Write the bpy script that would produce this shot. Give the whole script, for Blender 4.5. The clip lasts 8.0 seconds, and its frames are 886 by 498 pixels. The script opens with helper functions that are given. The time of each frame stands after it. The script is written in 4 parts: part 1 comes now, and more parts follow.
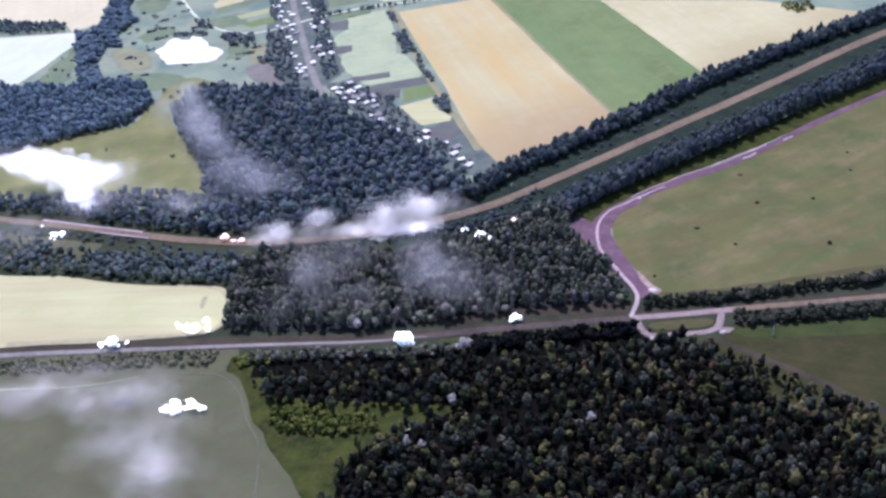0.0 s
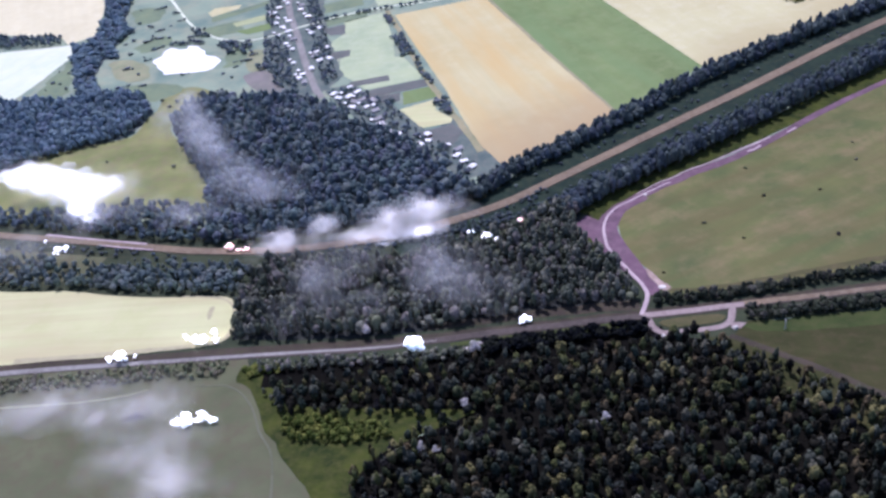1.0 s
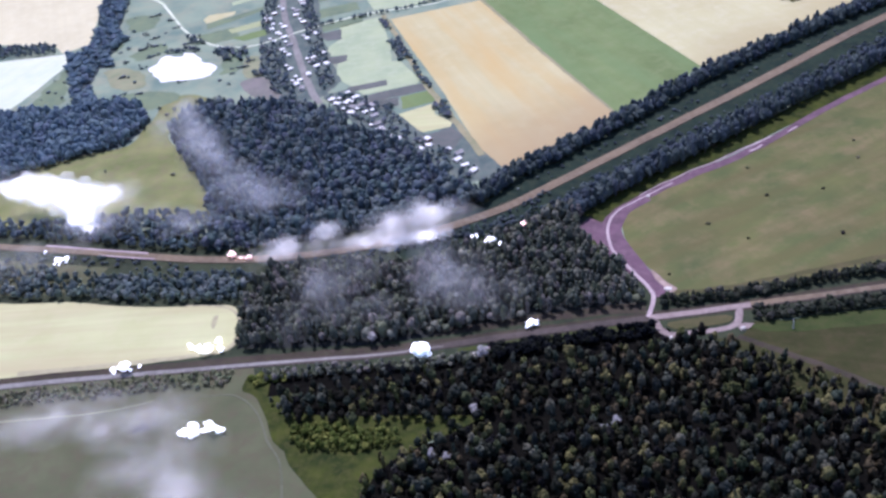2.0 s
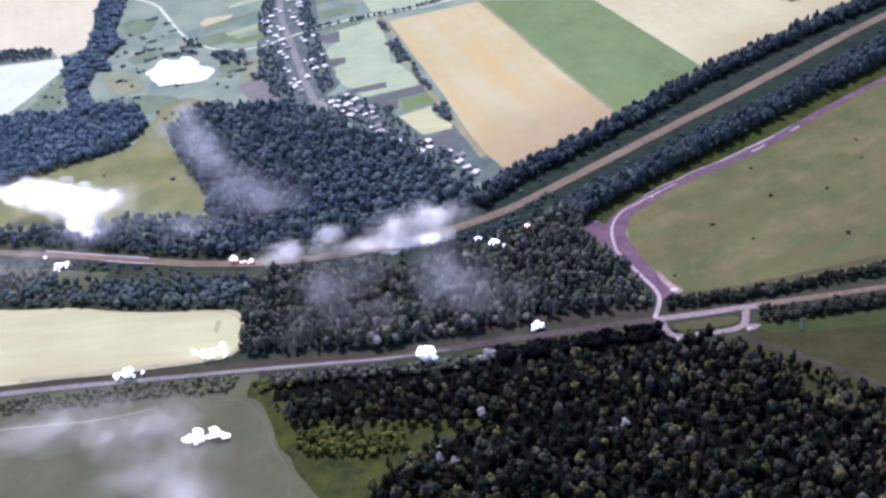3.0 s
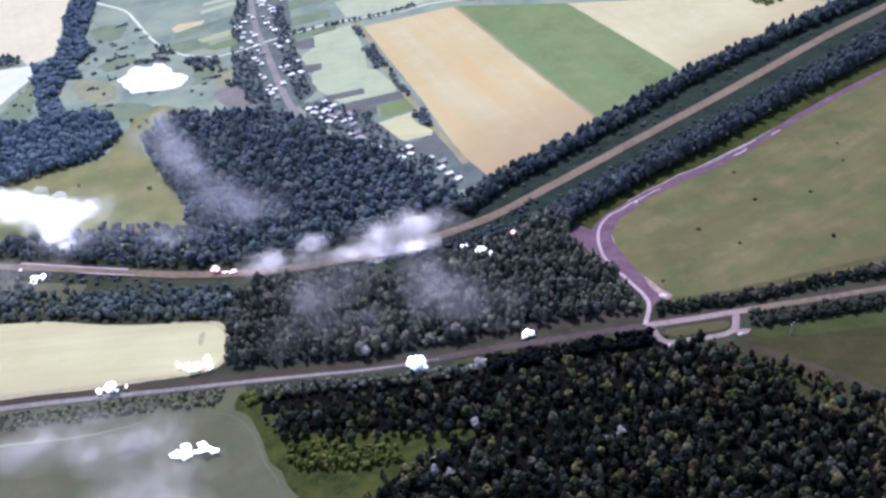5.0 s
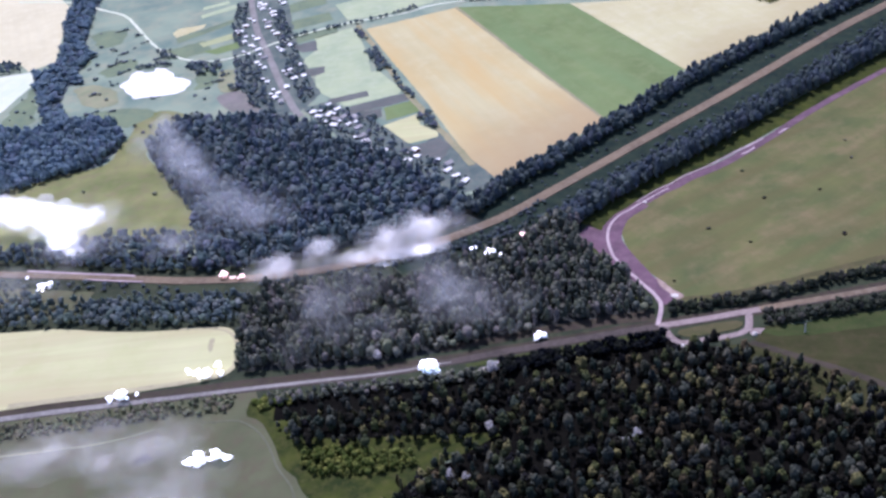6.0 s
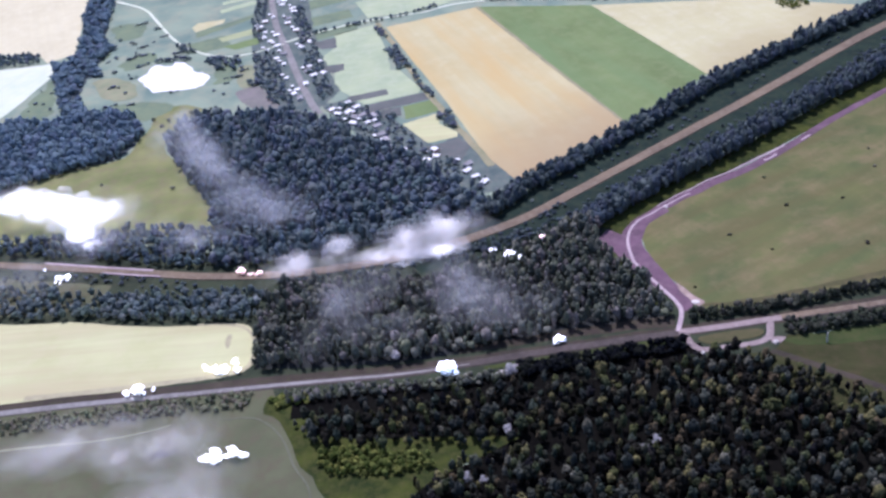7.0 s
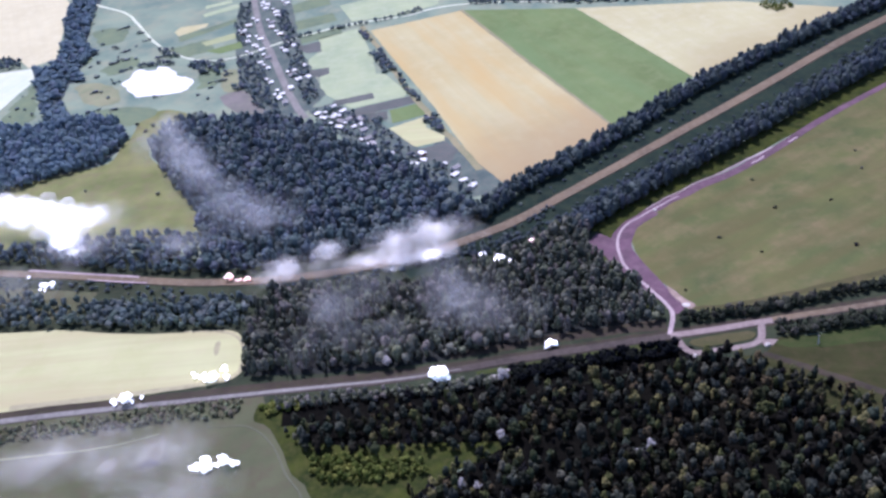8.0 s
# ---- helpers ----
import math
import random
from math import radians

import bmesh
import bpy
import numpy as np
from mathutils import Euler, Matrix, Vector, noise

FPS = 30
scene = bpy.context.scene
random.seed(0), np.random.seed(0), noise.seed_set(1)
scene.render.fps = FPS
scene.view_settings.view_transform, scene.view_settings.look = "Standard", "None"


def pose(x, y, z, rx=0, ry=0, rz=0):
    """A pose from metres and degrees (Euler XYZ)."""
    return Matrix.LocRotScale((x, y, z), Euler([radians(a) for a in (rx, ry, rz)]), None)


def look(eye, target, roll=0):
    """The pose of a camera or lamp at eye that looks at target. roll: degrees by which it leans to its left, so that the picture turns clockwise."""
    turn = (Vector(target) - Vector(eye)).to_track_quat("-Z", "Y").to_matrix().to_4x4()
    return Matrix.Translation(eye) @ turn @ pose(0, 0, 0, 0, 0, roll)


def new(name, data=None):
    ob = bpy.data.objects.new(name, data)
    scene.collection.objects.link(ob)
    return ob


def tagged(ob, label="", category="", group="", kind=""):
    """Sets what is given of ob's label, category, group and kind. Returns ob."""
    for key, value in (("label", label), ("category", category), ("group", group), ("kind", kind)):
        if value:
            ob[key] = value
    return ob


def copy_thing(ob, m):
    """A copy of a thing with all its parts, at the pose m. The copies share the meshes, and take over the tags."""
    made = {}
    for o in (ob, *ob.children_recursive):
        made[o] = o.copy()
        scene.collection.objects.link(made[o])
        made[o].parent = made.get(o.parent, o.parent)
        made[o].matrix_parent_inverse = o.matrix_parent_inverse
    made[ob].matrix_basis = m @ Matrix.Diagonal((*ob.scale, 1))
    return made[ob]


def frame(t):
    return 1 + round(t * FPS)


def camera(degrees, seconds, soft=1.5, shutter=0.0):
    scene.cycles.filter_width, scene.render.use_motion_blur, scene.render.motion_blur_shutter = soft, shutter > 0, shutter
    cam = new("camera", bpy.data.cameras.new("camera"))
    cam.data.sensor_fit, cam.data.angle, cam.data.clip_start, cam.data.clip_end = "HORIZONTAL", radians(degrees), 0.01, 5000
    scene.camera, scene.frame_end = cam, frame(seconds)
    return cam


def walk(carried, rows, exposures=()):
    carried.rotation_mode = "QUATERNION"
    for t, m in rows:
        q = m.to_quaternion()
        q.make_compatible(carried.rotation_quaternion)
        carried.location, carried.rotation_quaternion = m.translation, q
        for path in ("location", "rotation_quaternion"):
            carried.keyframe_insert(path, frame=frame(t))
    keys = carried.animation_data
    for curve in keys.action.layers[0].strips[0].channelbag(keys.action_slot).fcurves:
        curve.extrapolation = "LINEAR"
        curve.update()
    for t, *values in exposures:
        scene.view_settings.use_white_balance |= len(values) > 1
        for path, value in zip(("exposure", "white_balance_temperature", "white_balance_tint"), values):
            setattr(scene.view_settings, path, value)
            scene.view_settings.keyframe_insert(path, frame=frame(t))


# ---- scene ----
cam = camera(45.77, 8.0, soft=2.8)
PATH = [
    (0, (-2.43, 0.62, 556.27), (-25.75, 250.79, 392.35), -7.00),
    (0.5, (-3.71, 3.70, 556.23), (-32.19, 253.33, 392.30), -8.55),
    (1, (-9.08, 6.45, 555.48), (-32.32, 256.77, 391.77), -8.76),
    (1.5, (-15.08, 8.43, 557.02), (-38.38, 258.78, 393.36), -9.72),
    (1.7, (-17.04, 9.34, 556.96), (-39.15, 259.84, 393.37), -9.54),
    (2.8, (-28.39, 14.60, 556.57), (-47.80, 265.51, 393.27), -9.44),
    (3, (-30.42, 15.59, 556.46), (-49.32, 266.52, 393.14), -9.53),
    (3.5, (-35.37, 17.88, 557.23), (-53.87, 268.97, 394.09), -10.31),
    (4, (-40.44, 20.45, 557.46), (-56.75, 271.65, 394.27), -10.47),
    (4.5, (-45.53, 23.04, 557.90), (-56.80, 274.21, 394.24), -9.38),
    (4.7, (-47.68, 24.12, 557.86), (-56.77, 275.23, 393.96), -8.82),
    (5.8, (-59.50, 29.75, 557.87), (-66.42, 281.04, 394.15), -9.50),
    (6, (-61.66, 30.74, 557.91), (-69.56, 282.05, 394.26), -9.54),
    (6.5, (-65.99, 33.23, 558.02), (-75.10, 284.41, 394.24), -8.19),
    (7, (-71.21, 35.69, 558.92), (-81.64, 286.87, 395.22), -8.68),
    (7.5, (-74.98, 37.95, 558.79), (-84.19, 289.33, 395.32), -9.09),
    (8, (-79.49, 40.94, 558.47), (-84.31, 292.31, 394.80), -8.35),
]
walk(cam, [(t, look(eye, target, roll)) for t, eye, target, roll in PATH], exposures=[(0.0, 0.06, 5520, 30), (8.0, 0.06, 5520, 30)])
scene.cycles.transparent_max_bounces = 96

# ---- world and sun ----
SUN_EL, SUN_AZ = 62.0, -17.0          # degrees; azimuth from +y, minus towards -x
world = bpy.data.worlds.new("world")
scene.world = world
world.use_nodes = True
wn = world.node_tree.nodes
sky = wn.new("ShaderNodeTexSky")
sky.sky_type = "NISHITA"
sky.sun_disc = False
sky.sun_elevation = radians(SUN_EL)
sky.sun_rotation = radians(SUN_AZ)
sky.air_density, sky.dust_density, sky.altitude = 1.2, 2.0, 300
world.node_tree.links.new(sky.outputs[0], wn["Background"].inputs[0])
wn["Background"].inputs[1].default_value = 0.115
sun_data = bpy.data.lights.new("sun", "SUN")
sun_data.energy, sun_data.angle, sun_data.color = 3.75, radians(3.0), (1.0, 0.95, 0.88)
sun = new("sun", sun_data)
sun_way = Vector((math.sin(radians(SUN_AZ)) * math.cos(radians(SUN_EL)), math.cos(radians(SUN_AZ)) * math.cos(radians(SUN_EL)), math.sin(radians(SUN_EL))))
sun.matrix_world = look(sun_way * 900, (0, 0, 0))

# ---- materials ----


def node(nt, kind, **values):
    n = nt.nodes.new(kind)
    for key, value in values.items():
        n.inputs[key].default_value = value
    return n


def blend(nt, fac, a, b):
    """Mixes two colours (or links) by fac."""
    n = nt.nodes.new("ShaderNodeMix")
    n.data_type = "RGBA"
    for slot, value in ((0, fac), (6, a), (7, b)):
        if isinstance(value, bpy.types.NodeSocket):
            nt.links.new(value, n.inputs[slot])
        else:
            n.inputs[slot].default_value = value if slot == 0 else (*value, 1)
    return n.outputs[2]


def ramp(nt, value, low, high):
    n = nt.nodes.new("ShaderNodeMapRange")
    n.inputs[1].default_value, n.inputs[2].default_value = low, high
    nt.links.new(value, n.inputs[0])
    return n.outputs[0]


def noise_of(nt, vector, scale, detail=3.0, rough=0.55):
    n = node(nt, "ShaderNodeTexNoise", Scale=scale, Detail=detail, Roughness=rough)
    nt.links.new(vector, n.inputs["Vector"])
    return n.outputs["Fac"]


def base_material(name):
    m = bpy.data.materials.new(name)
    m.use_nodes = True
    nt = m.node_tree
    return m, nt, nt.nodes["Principled BSDF"]


def soil(name, light, dark, third=None, big=0.012, small=0.25, rough=0.95, rows=None, bump=0.3, spread=(0.35, 0.65), band=None, fade=None):
    """Ground cover: two tones in patches, a third in fine specks, and crop rows (direction in degrees, spacing in metres, strength)."""
    m, nt, bsdf = base_material(name)
    place = nt.nodes.new("ShaderNodeNewGeometry").outputs["Position"]
    colour = blend(nt, ramp(nt, noise_of(nt, place, big, 5), *spread), light, dark)
    third = third or tuple(0.6 * a + 0.4 * b for a, b in zip(light, dark))
    colour = blend(nt, ramp(nt, noise_of(nt, place, small, 4, 0.7), 0.45, 0.8), colour, third)
    if rows:
        turn, spacing, strength = rows
        for step, share in ((spacing, 1.0), (spacing * 5.3, 0.8)):
            turned = node(nt, "ShaderNodeMapping", Rotation=(0, 0, radians(-turn)))
            mapping = node(nt, "ShaderNodeMapping", Scale=(0.004, 1 / step, 0))
            nt.links.new(place, turned.inputs[0])
            nt.links.new(turned.outputs[0], mapping.inputs[0])
            lines = ramp(nt, noise_of(nt, mapping.outputs[0], 1.0, 2), 0.35, 0.65)
            scaled = nt.nodes.new("ShaderNodeMath")
            scaled.operation = "MULTIPLY"
            scaled.inputs[1].default_value = strength * share
            nt.links.new(lines, scaled.inputs[0])
            colour = blend(nt, scaled.outputs[0], colour, tuple(0.6 * v for v in dark))
    if band:
        turn, width, tint = band
        turned = node(nt, "ShaderNodeMapping", Rotation=(0, 0, radians(-turn)))
        mapping = node(nt, "ShaderNodeMapping", Scale=(0.0035, 1 / width, 0))
        nt.links.new(place, turned.inputs[0])
        nt.links.new(turned.outputs[0], mapping.inputs[0])
        colour = blend(nt, ramp(nt, noise_of(nt, mapping.outputs[0], 1.0, 3, 0.6), 0.42, 0.72), colour, tint)
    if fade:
        # a second tint towards one side of the field, with an uneven front
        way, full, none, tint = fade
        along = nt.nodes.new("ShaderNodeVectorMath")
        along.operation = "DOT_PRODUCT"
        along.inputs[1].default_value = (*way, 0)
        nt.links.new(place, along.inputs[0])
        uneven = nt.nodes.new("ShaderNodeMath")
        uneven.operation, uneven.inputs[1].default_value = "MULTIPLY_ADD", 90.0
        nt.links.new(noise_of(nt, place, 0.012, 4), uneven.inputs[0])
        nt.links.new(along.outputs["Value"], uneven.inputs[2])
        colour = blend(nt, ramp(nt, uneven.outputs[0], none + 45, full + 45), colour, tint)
    nt.links.new(colour, bsdf.inputs["Base Color"])
    bsdf.inputs["Roughness"].default_value = rough
    bsdf.inputs["Specular IOR Level"].default_value = 0.03
    b = node(nt, "ShaderNodeBump", Strength=bump, Distance=0.6)
    nt.links.new(noise_of(nt, place, small * 2, 4, 0.7), b.inputs["Height"])
    nt.links.new(b.outputs[0], bsdf.inputs["Normal"])
    return m


def foliage(name, tones, tip):
    """Leaves: a tone of its own for each tree, lighter single clumps, fine dark specks."""
    m, nt, bsdf = base_material(name)
    geo = nt.nodes.new("ShaderNodeNewGeometry")
    place = geo.outputs["Position"]
    own = nt.nodes.new("ShaderNodeAttribute")
    own.attribute_name = "tone"
    total = nt.nodes.new("ShaderNodeMath")
    total.operation = "ADD"
    nt.links.new(own.outputs["Fac"], total.inputs[0])
    nt.links.new(nt.nodes.new("ShaderNodeObjectInfo").outputs["Random"], total.inputs[1])
    part_of = nt.nodes.new("ShaderNodeMath")
    part_of.operation = "FRACT"
    nt.links.new(total.outputs[0], part_of.inputs[0])
    steps = nt.nodes.new("ShaderNodeValToRGB")
    steps.color_ramp.interpolation = "CONSTANT"
    for k, tone in enumerate(tones):
        at = k / len(tones)
        stop = steps.color_ramp.elements[k] if k < 2 else steps.color_ramp.elements.new(at)
        stop.position, stop.color = at, (*tone, 1)
    nt.links.new(part_of.outputs[0], steps.inputs[0])
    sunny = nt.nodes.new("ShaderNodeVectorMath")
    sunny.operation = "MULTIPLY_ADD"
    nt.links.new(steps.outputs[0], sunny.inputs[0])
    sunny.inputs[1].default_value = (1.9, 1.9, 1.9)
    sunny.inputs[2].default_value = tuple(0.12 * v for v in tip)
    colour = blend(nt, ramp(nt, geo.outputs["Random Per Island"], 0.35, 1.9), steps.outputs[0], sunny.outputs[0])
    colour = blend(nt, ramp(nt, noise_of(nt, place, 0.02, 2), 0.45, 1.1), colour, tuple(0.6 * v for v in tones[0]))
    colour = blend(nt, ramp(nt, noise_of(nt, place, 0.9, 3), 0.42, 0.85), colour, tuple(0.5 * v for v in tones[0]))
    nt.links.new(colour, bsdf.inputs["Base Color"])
    bsdf.inputs["Roughness"].default_value = 0.7
    bsdf.inputs["Specular IOR Level"].default_value = 0.04
    through_leaf = nt.nodes.new("ShaderNodeBsdfTranslucent")
    nt.links.new(colour, through_leaf.inputs[0])
    mix = nt.nodes.new("ShaderNodeMixShader")
    mix.inputs[0].default_value = 0.25
    nt.links.new(bsdf.outputs[0], mix.inputs[1])
    nt.links.new(through_leaf.outputs[0], mix.inputs[2])
    nt.links.new(mix.outputs[0], nt.nodes["Material Output"].inputs[0])
    return m


def plain(name, colour, rough=0.7, vary=0.25, scale=0.6, metal=0.0, spec=0.4):
    m, nt, bsdf = base_material(name)
    coord = nt.nodes.new("ShaderNodeTexCoord").outputs["Object"]
    info = nt.nodes.new("ShaderNodeObjectInfo")
    tone = blend(nt, ramp(nt, info.outputs["Random"], 0.0, 1.6), colour, tuple((1 - 1.6 * vary) * v for v in colour))
    tone = blend(nt, ramp(nt, noise_of(nt, coord, scale, 5, 0.65), 0.4, 0.8), tone, tuple((1 - vary) * v for v in colour))
    nt.links.new(tone, bsdf.inputs["Base Color"])
    bsdf.inputs["Roughness"].default_value, bsdf.inputs["Metallic"].default_value = rough, metal
    bsdf.inputs["Specular IOR Level"].default_value = spec
    return m


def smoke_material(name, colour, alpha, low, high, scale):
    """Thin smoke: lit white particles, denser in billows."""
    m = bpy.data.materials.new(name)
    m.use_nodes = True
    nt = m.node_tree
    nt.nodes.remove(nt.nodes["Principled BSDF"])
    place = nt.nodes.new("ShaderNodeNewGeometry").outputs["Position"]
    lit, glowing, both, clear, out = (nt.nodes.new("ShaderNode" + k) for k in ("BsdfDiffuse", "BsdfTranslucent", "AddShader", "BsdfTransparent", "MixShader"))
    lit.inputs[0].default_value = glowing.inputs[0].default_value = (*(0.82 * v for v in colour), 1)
    # summed, not mixed: brightness is added, the smoke returns more light than it gets
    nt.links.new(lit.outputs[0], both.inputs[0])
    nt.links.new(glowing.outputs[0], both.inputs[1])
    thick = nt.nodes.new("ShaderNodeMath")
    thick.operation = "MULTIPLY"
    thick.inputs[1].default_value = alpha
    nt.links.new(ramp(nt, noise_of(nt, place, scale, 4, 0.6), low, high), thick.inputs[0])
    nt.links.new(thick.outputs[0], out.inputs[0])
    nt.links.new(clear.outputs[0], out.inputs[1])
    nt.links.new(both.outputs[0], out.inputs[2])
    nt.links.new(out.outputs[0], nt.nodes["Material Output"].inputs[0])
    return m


MEADOW = soil("meadow_grass", (0.270, 0.335, 0.245), (0.160, 0.228, 0.188), (0.335, 0.340, 0.240), big=0.011, small=0.03, spread=(0.38, 0.64))
OLIVE = soil("olive_meadow", (0.25, 0.255, 0.11), (0.155, 0.18, 0.072), (0.215, 0.18, 0.11), big=0.02, small=0.06)
PASTURE = soil("dry_pasture", (0.162, 0.166, 0.066), (0.096, 0.120, 0.052), (0.255, 0.192, 0.108), big=0.018, small=0.022, rows=(38, 9, 0.14), spread=(0.3, 0.7), band=(25, 30, (0.132, 0.118, 0.054)))
FALLOW = soil("brown_fallow", (0.066, 0.066, 0.029), (0.044, 0.050, 0.021), (0.090, 0.070, 0.040), big=0.03, small=0.08, rows=(-20, 6, 0.22))
MARGIN = soil("grass_margin", (0.062, 0.080, 0.028), (0.042, 0.060, 0.022), (0.078, 0.078, 0.035), big=0.04, small=0.15)
BARLEY = soil("ripe_barley", (0.58, 0.58, 0.325), (0.51, 0.51, 0.270), (0.58, 0.55, 0.33), big=0.014, small=0.05, rows=(-4, 7, 0.14), band=(-4, 22, (0.48, 0.42, 0.25)))
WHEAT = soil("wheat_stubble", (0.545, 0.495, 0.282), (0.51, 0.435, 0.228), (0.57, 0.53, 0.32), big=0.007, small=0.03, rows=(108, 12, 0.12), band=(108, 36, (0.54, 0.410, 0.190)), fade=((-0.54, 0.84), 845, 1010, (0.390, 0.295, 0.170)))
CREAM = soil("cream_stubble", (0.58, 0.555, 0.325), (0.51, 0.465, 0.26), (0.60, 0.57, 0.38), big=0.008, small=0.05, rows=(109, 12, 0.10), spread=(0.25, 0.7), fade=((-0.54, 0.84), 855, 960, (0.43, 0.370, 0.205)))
BLOND = soil("blond_stubble", (0.68, 0.63, 0.42), (0.60, 0.55, 0.36), (0.70, 0.66, 0.47), big=0.008, small=0.05, rows=(109, 12, 0.08), spread=(0.25, 0.7))
PALE = soil("pale_oats", (0.69, 0.73, 0.58), (0.59, 0.66, 0.48), (0.71, 0.72, 0.60), big=0.02, small=0.06, rows=(65, 9, 0.10))
TEAL = soil("young_crop", (0.43, 0.49, 0.30), (0.35, 0.42, 0.27), (0.48, 0.52, 0.36), big=0.02, small=0.06, rows=(15, 8, 0.08))
HAYSTRIP = soil("mown_strip", (0.40, 0.43, 0.24), (0.32, 0.36, 0.19), (0.45, 0.46, 0.28), big=0.03, small=0.08)
CLOVER = soil("clover_crop", (0.20, 0.262, 0.110), (0.155, 0.205, 0.085), (0.235, 0.280, 0.135), big=0.012, small=0.05, rows=(109, 10, 0.10), band=(109, 45, (0.175, 0.25, 0.11)))
GARDEN = soil("garden_soil", (0.150, 0.160, 0.150), (0.100, 0.112, 0.105), (0.19, 0.175, 0.165), big=0.03, small=0.12)
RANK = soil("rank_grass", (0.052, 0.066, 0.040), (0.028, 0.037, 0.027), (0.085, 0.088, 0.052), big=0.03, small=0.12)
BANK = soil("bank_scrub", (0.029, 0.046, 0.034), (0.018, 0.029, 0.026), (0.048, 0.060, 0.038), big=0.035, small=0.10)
ROUGH = soil("rough_grass", (0.20, 0.255, 0.155), (0.145, 0.195, 0.135), (0.22, 0.25, 0.15), big=0.03, small=0.08)
KNOLL = soil("dry_meadow", (0.30, 0.31, 0.19), (0.22, 0.25, 0.15), (0.31, 0.28, 0.19), big=0.03, small=0.08)
MAUVE = soil("bare_plot", (0.235, 0.21, 0.205), (0.175, 0.175, 0.155), (0.25, 0.25, 0.20), big=0.03, small=0.1)
YARD = soil("village_yards", (0.150, 0.185, 0.160), (0.090, 0.125, 0.120), (0.19, 0.19, 0.165), big=0.05, small=0.12)
LUSH = soil("lush_grass", (0.062, 0.075, 0.018), (0.024, 0.036, 0.013), (0.085, 0.082, 0.030), big=0.05, small=0.15)
# pale bluish colour puts the haze over the far gaps into the floor
HAZED_UNDERWOOD = soil("hazed_underwood", (0.105, 0.130, 0.142), (0.070, 0.090, 0.102), (0.12, 0.14, 0.14), big=0.05, small=0.2)
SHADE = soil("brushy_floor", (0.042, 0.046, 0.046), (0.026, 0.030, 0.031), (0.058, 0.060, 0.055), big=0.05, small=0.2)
# litter painted near-black, so the colour itself carries the shade between crowns
SHADED_LITTER = soil("shaded_forest_floor", (0.007, 0.007, 0.006), (0.004, 0.004, 0.004), (0.011, 0.010, 0.008), big=0.05, small=0.3)
PADDOCK = soil("paddock_turf", (0.135, 0.142, 0.083), (0.095, 0.106, 0.060), (0.120, 0.100, 0.070), big=0.02, small=0.06, spread=(0.3, 0.7))
MARGINAL = soil("weedy_margin", (0.33, 0.30, 0.18), (0.22, 0.23, 0.13), (0.38, 0.33, 0.22), big=0.05, small=0.2)
STALKS = soil("trodden_barley", (0.44, 0.40, 0.25), (0.34, 0.31, 0.20), (0.48, 0.45, 0.30), big=0.1, small=0.3)
FAINT = soil("trodden_turf", (0.150, 0.155, 0.108), (0.112, 0.120, 0.078), (0.17, 0.168, 0.12), big=0.03, small=0.2)
PLOUGH = soil("purple_loam", (0.180, 0.108, 0.148), (0.120, 0.078, 0.102), (0.215, 0.145, 0.175), big=0.06, small=0.10)
REDSAND = soil("reddish_sand", (0.33, 0.265, 0.255), (0.23, 0.18, 0.175), (0.39, 0.33, 0.31), big=0.08, small=0.3)
SPILL = soil("pinkish_sand", (0.42, 0.31, 0.28), (0.22, 0.17, 0.14), (0.50, 0.40, 0.36), big=0.08, small=0.2)
EDGE = soil("worn_pasture", (0.105, 0.096, 0.048), (0.078, 0.080, 0.038), (0.135, 0.110, 0.065), big=0.03, small=0.08)
DIRT = soil("dirt_track", (0.226, 0.173, 0.118), (0.152, 0.118, 0.088), (0.27, 0.225, 0.17), big=0.02, small=0.2)
ASPHALT = soil("old_asphalt", (0.10, 0.083, 0.076), (0.065, 0.056, 0.054), (0.13, 0.11, 0.10), big=0.02, small=0.2)
DUST = soil("dusty_asphalt", (0.29, 0.28, 0.265), (0.19, 0.18, 0.17), (0.35, 0.335, 0.32), big=0.02, small=0.2)
VERGE = soil("worn_verge", (0.080, 0.064, 0.052), (0.046, 0.039, 0.034), (0.072, 0.074, 0.040), big=0.03, small=0.15)
CHALK = soil("pale_ruts", (0.50, 0.40, 0.42), (0.36, 0.28, 0.31), (0.58, 0.50, 0.50), big=0.05, small=0.3)

LEAF_FRONT = foliage("leaf_oak", [(0.024, 0.023, 0.018), (0.077, 0.095, 0.048), (0.044, 0.053, 0.050), (0.238, 0.219, 0.094), (0.035, 0.040, 0.030), (0.108, 0.120, 0.096), (0.019, 0.018, 0.016), (0.141, 0.110, 0.065), (0.058, 0.077, 0.059), (0.143, 0.156, 0.061), (0.178, 0.175, 0.133), (0.052, 0.055, 0.027), (0.022, 0.021, 0.025), (0.077, 0.085, 0.062)], (0.16, 0.16, 0.10))
LEAF_MID = foliage("leaf_hornbeam", [(0.100, 0.116, 0.095), (0.192, 0.207, 0.134), (0.120, 0.135, 0.118), (0.282, 0.276, 0.217), (0.145, 0.164, 0.113), (0.249, 0.222, 0.212), (0.094, 0.106, 0.086), (0.214, 0.217, 0.180)], (0.22, 0.24, 0.18))
# distance haze painted into far and belt leaves as a pale blue cast
LEAF_FAR = foliage("leaf_haze_tint", [(0.131, 0.173, 0.204), (0.184, 0.229, 0.230), (0.145, 0.185, 0.224), (0.210, 0.242, 0.228), (0.140, 0.194, 0.190), (0.179, 0.194, 0.246)], (0.20, 0.24, 0.24))
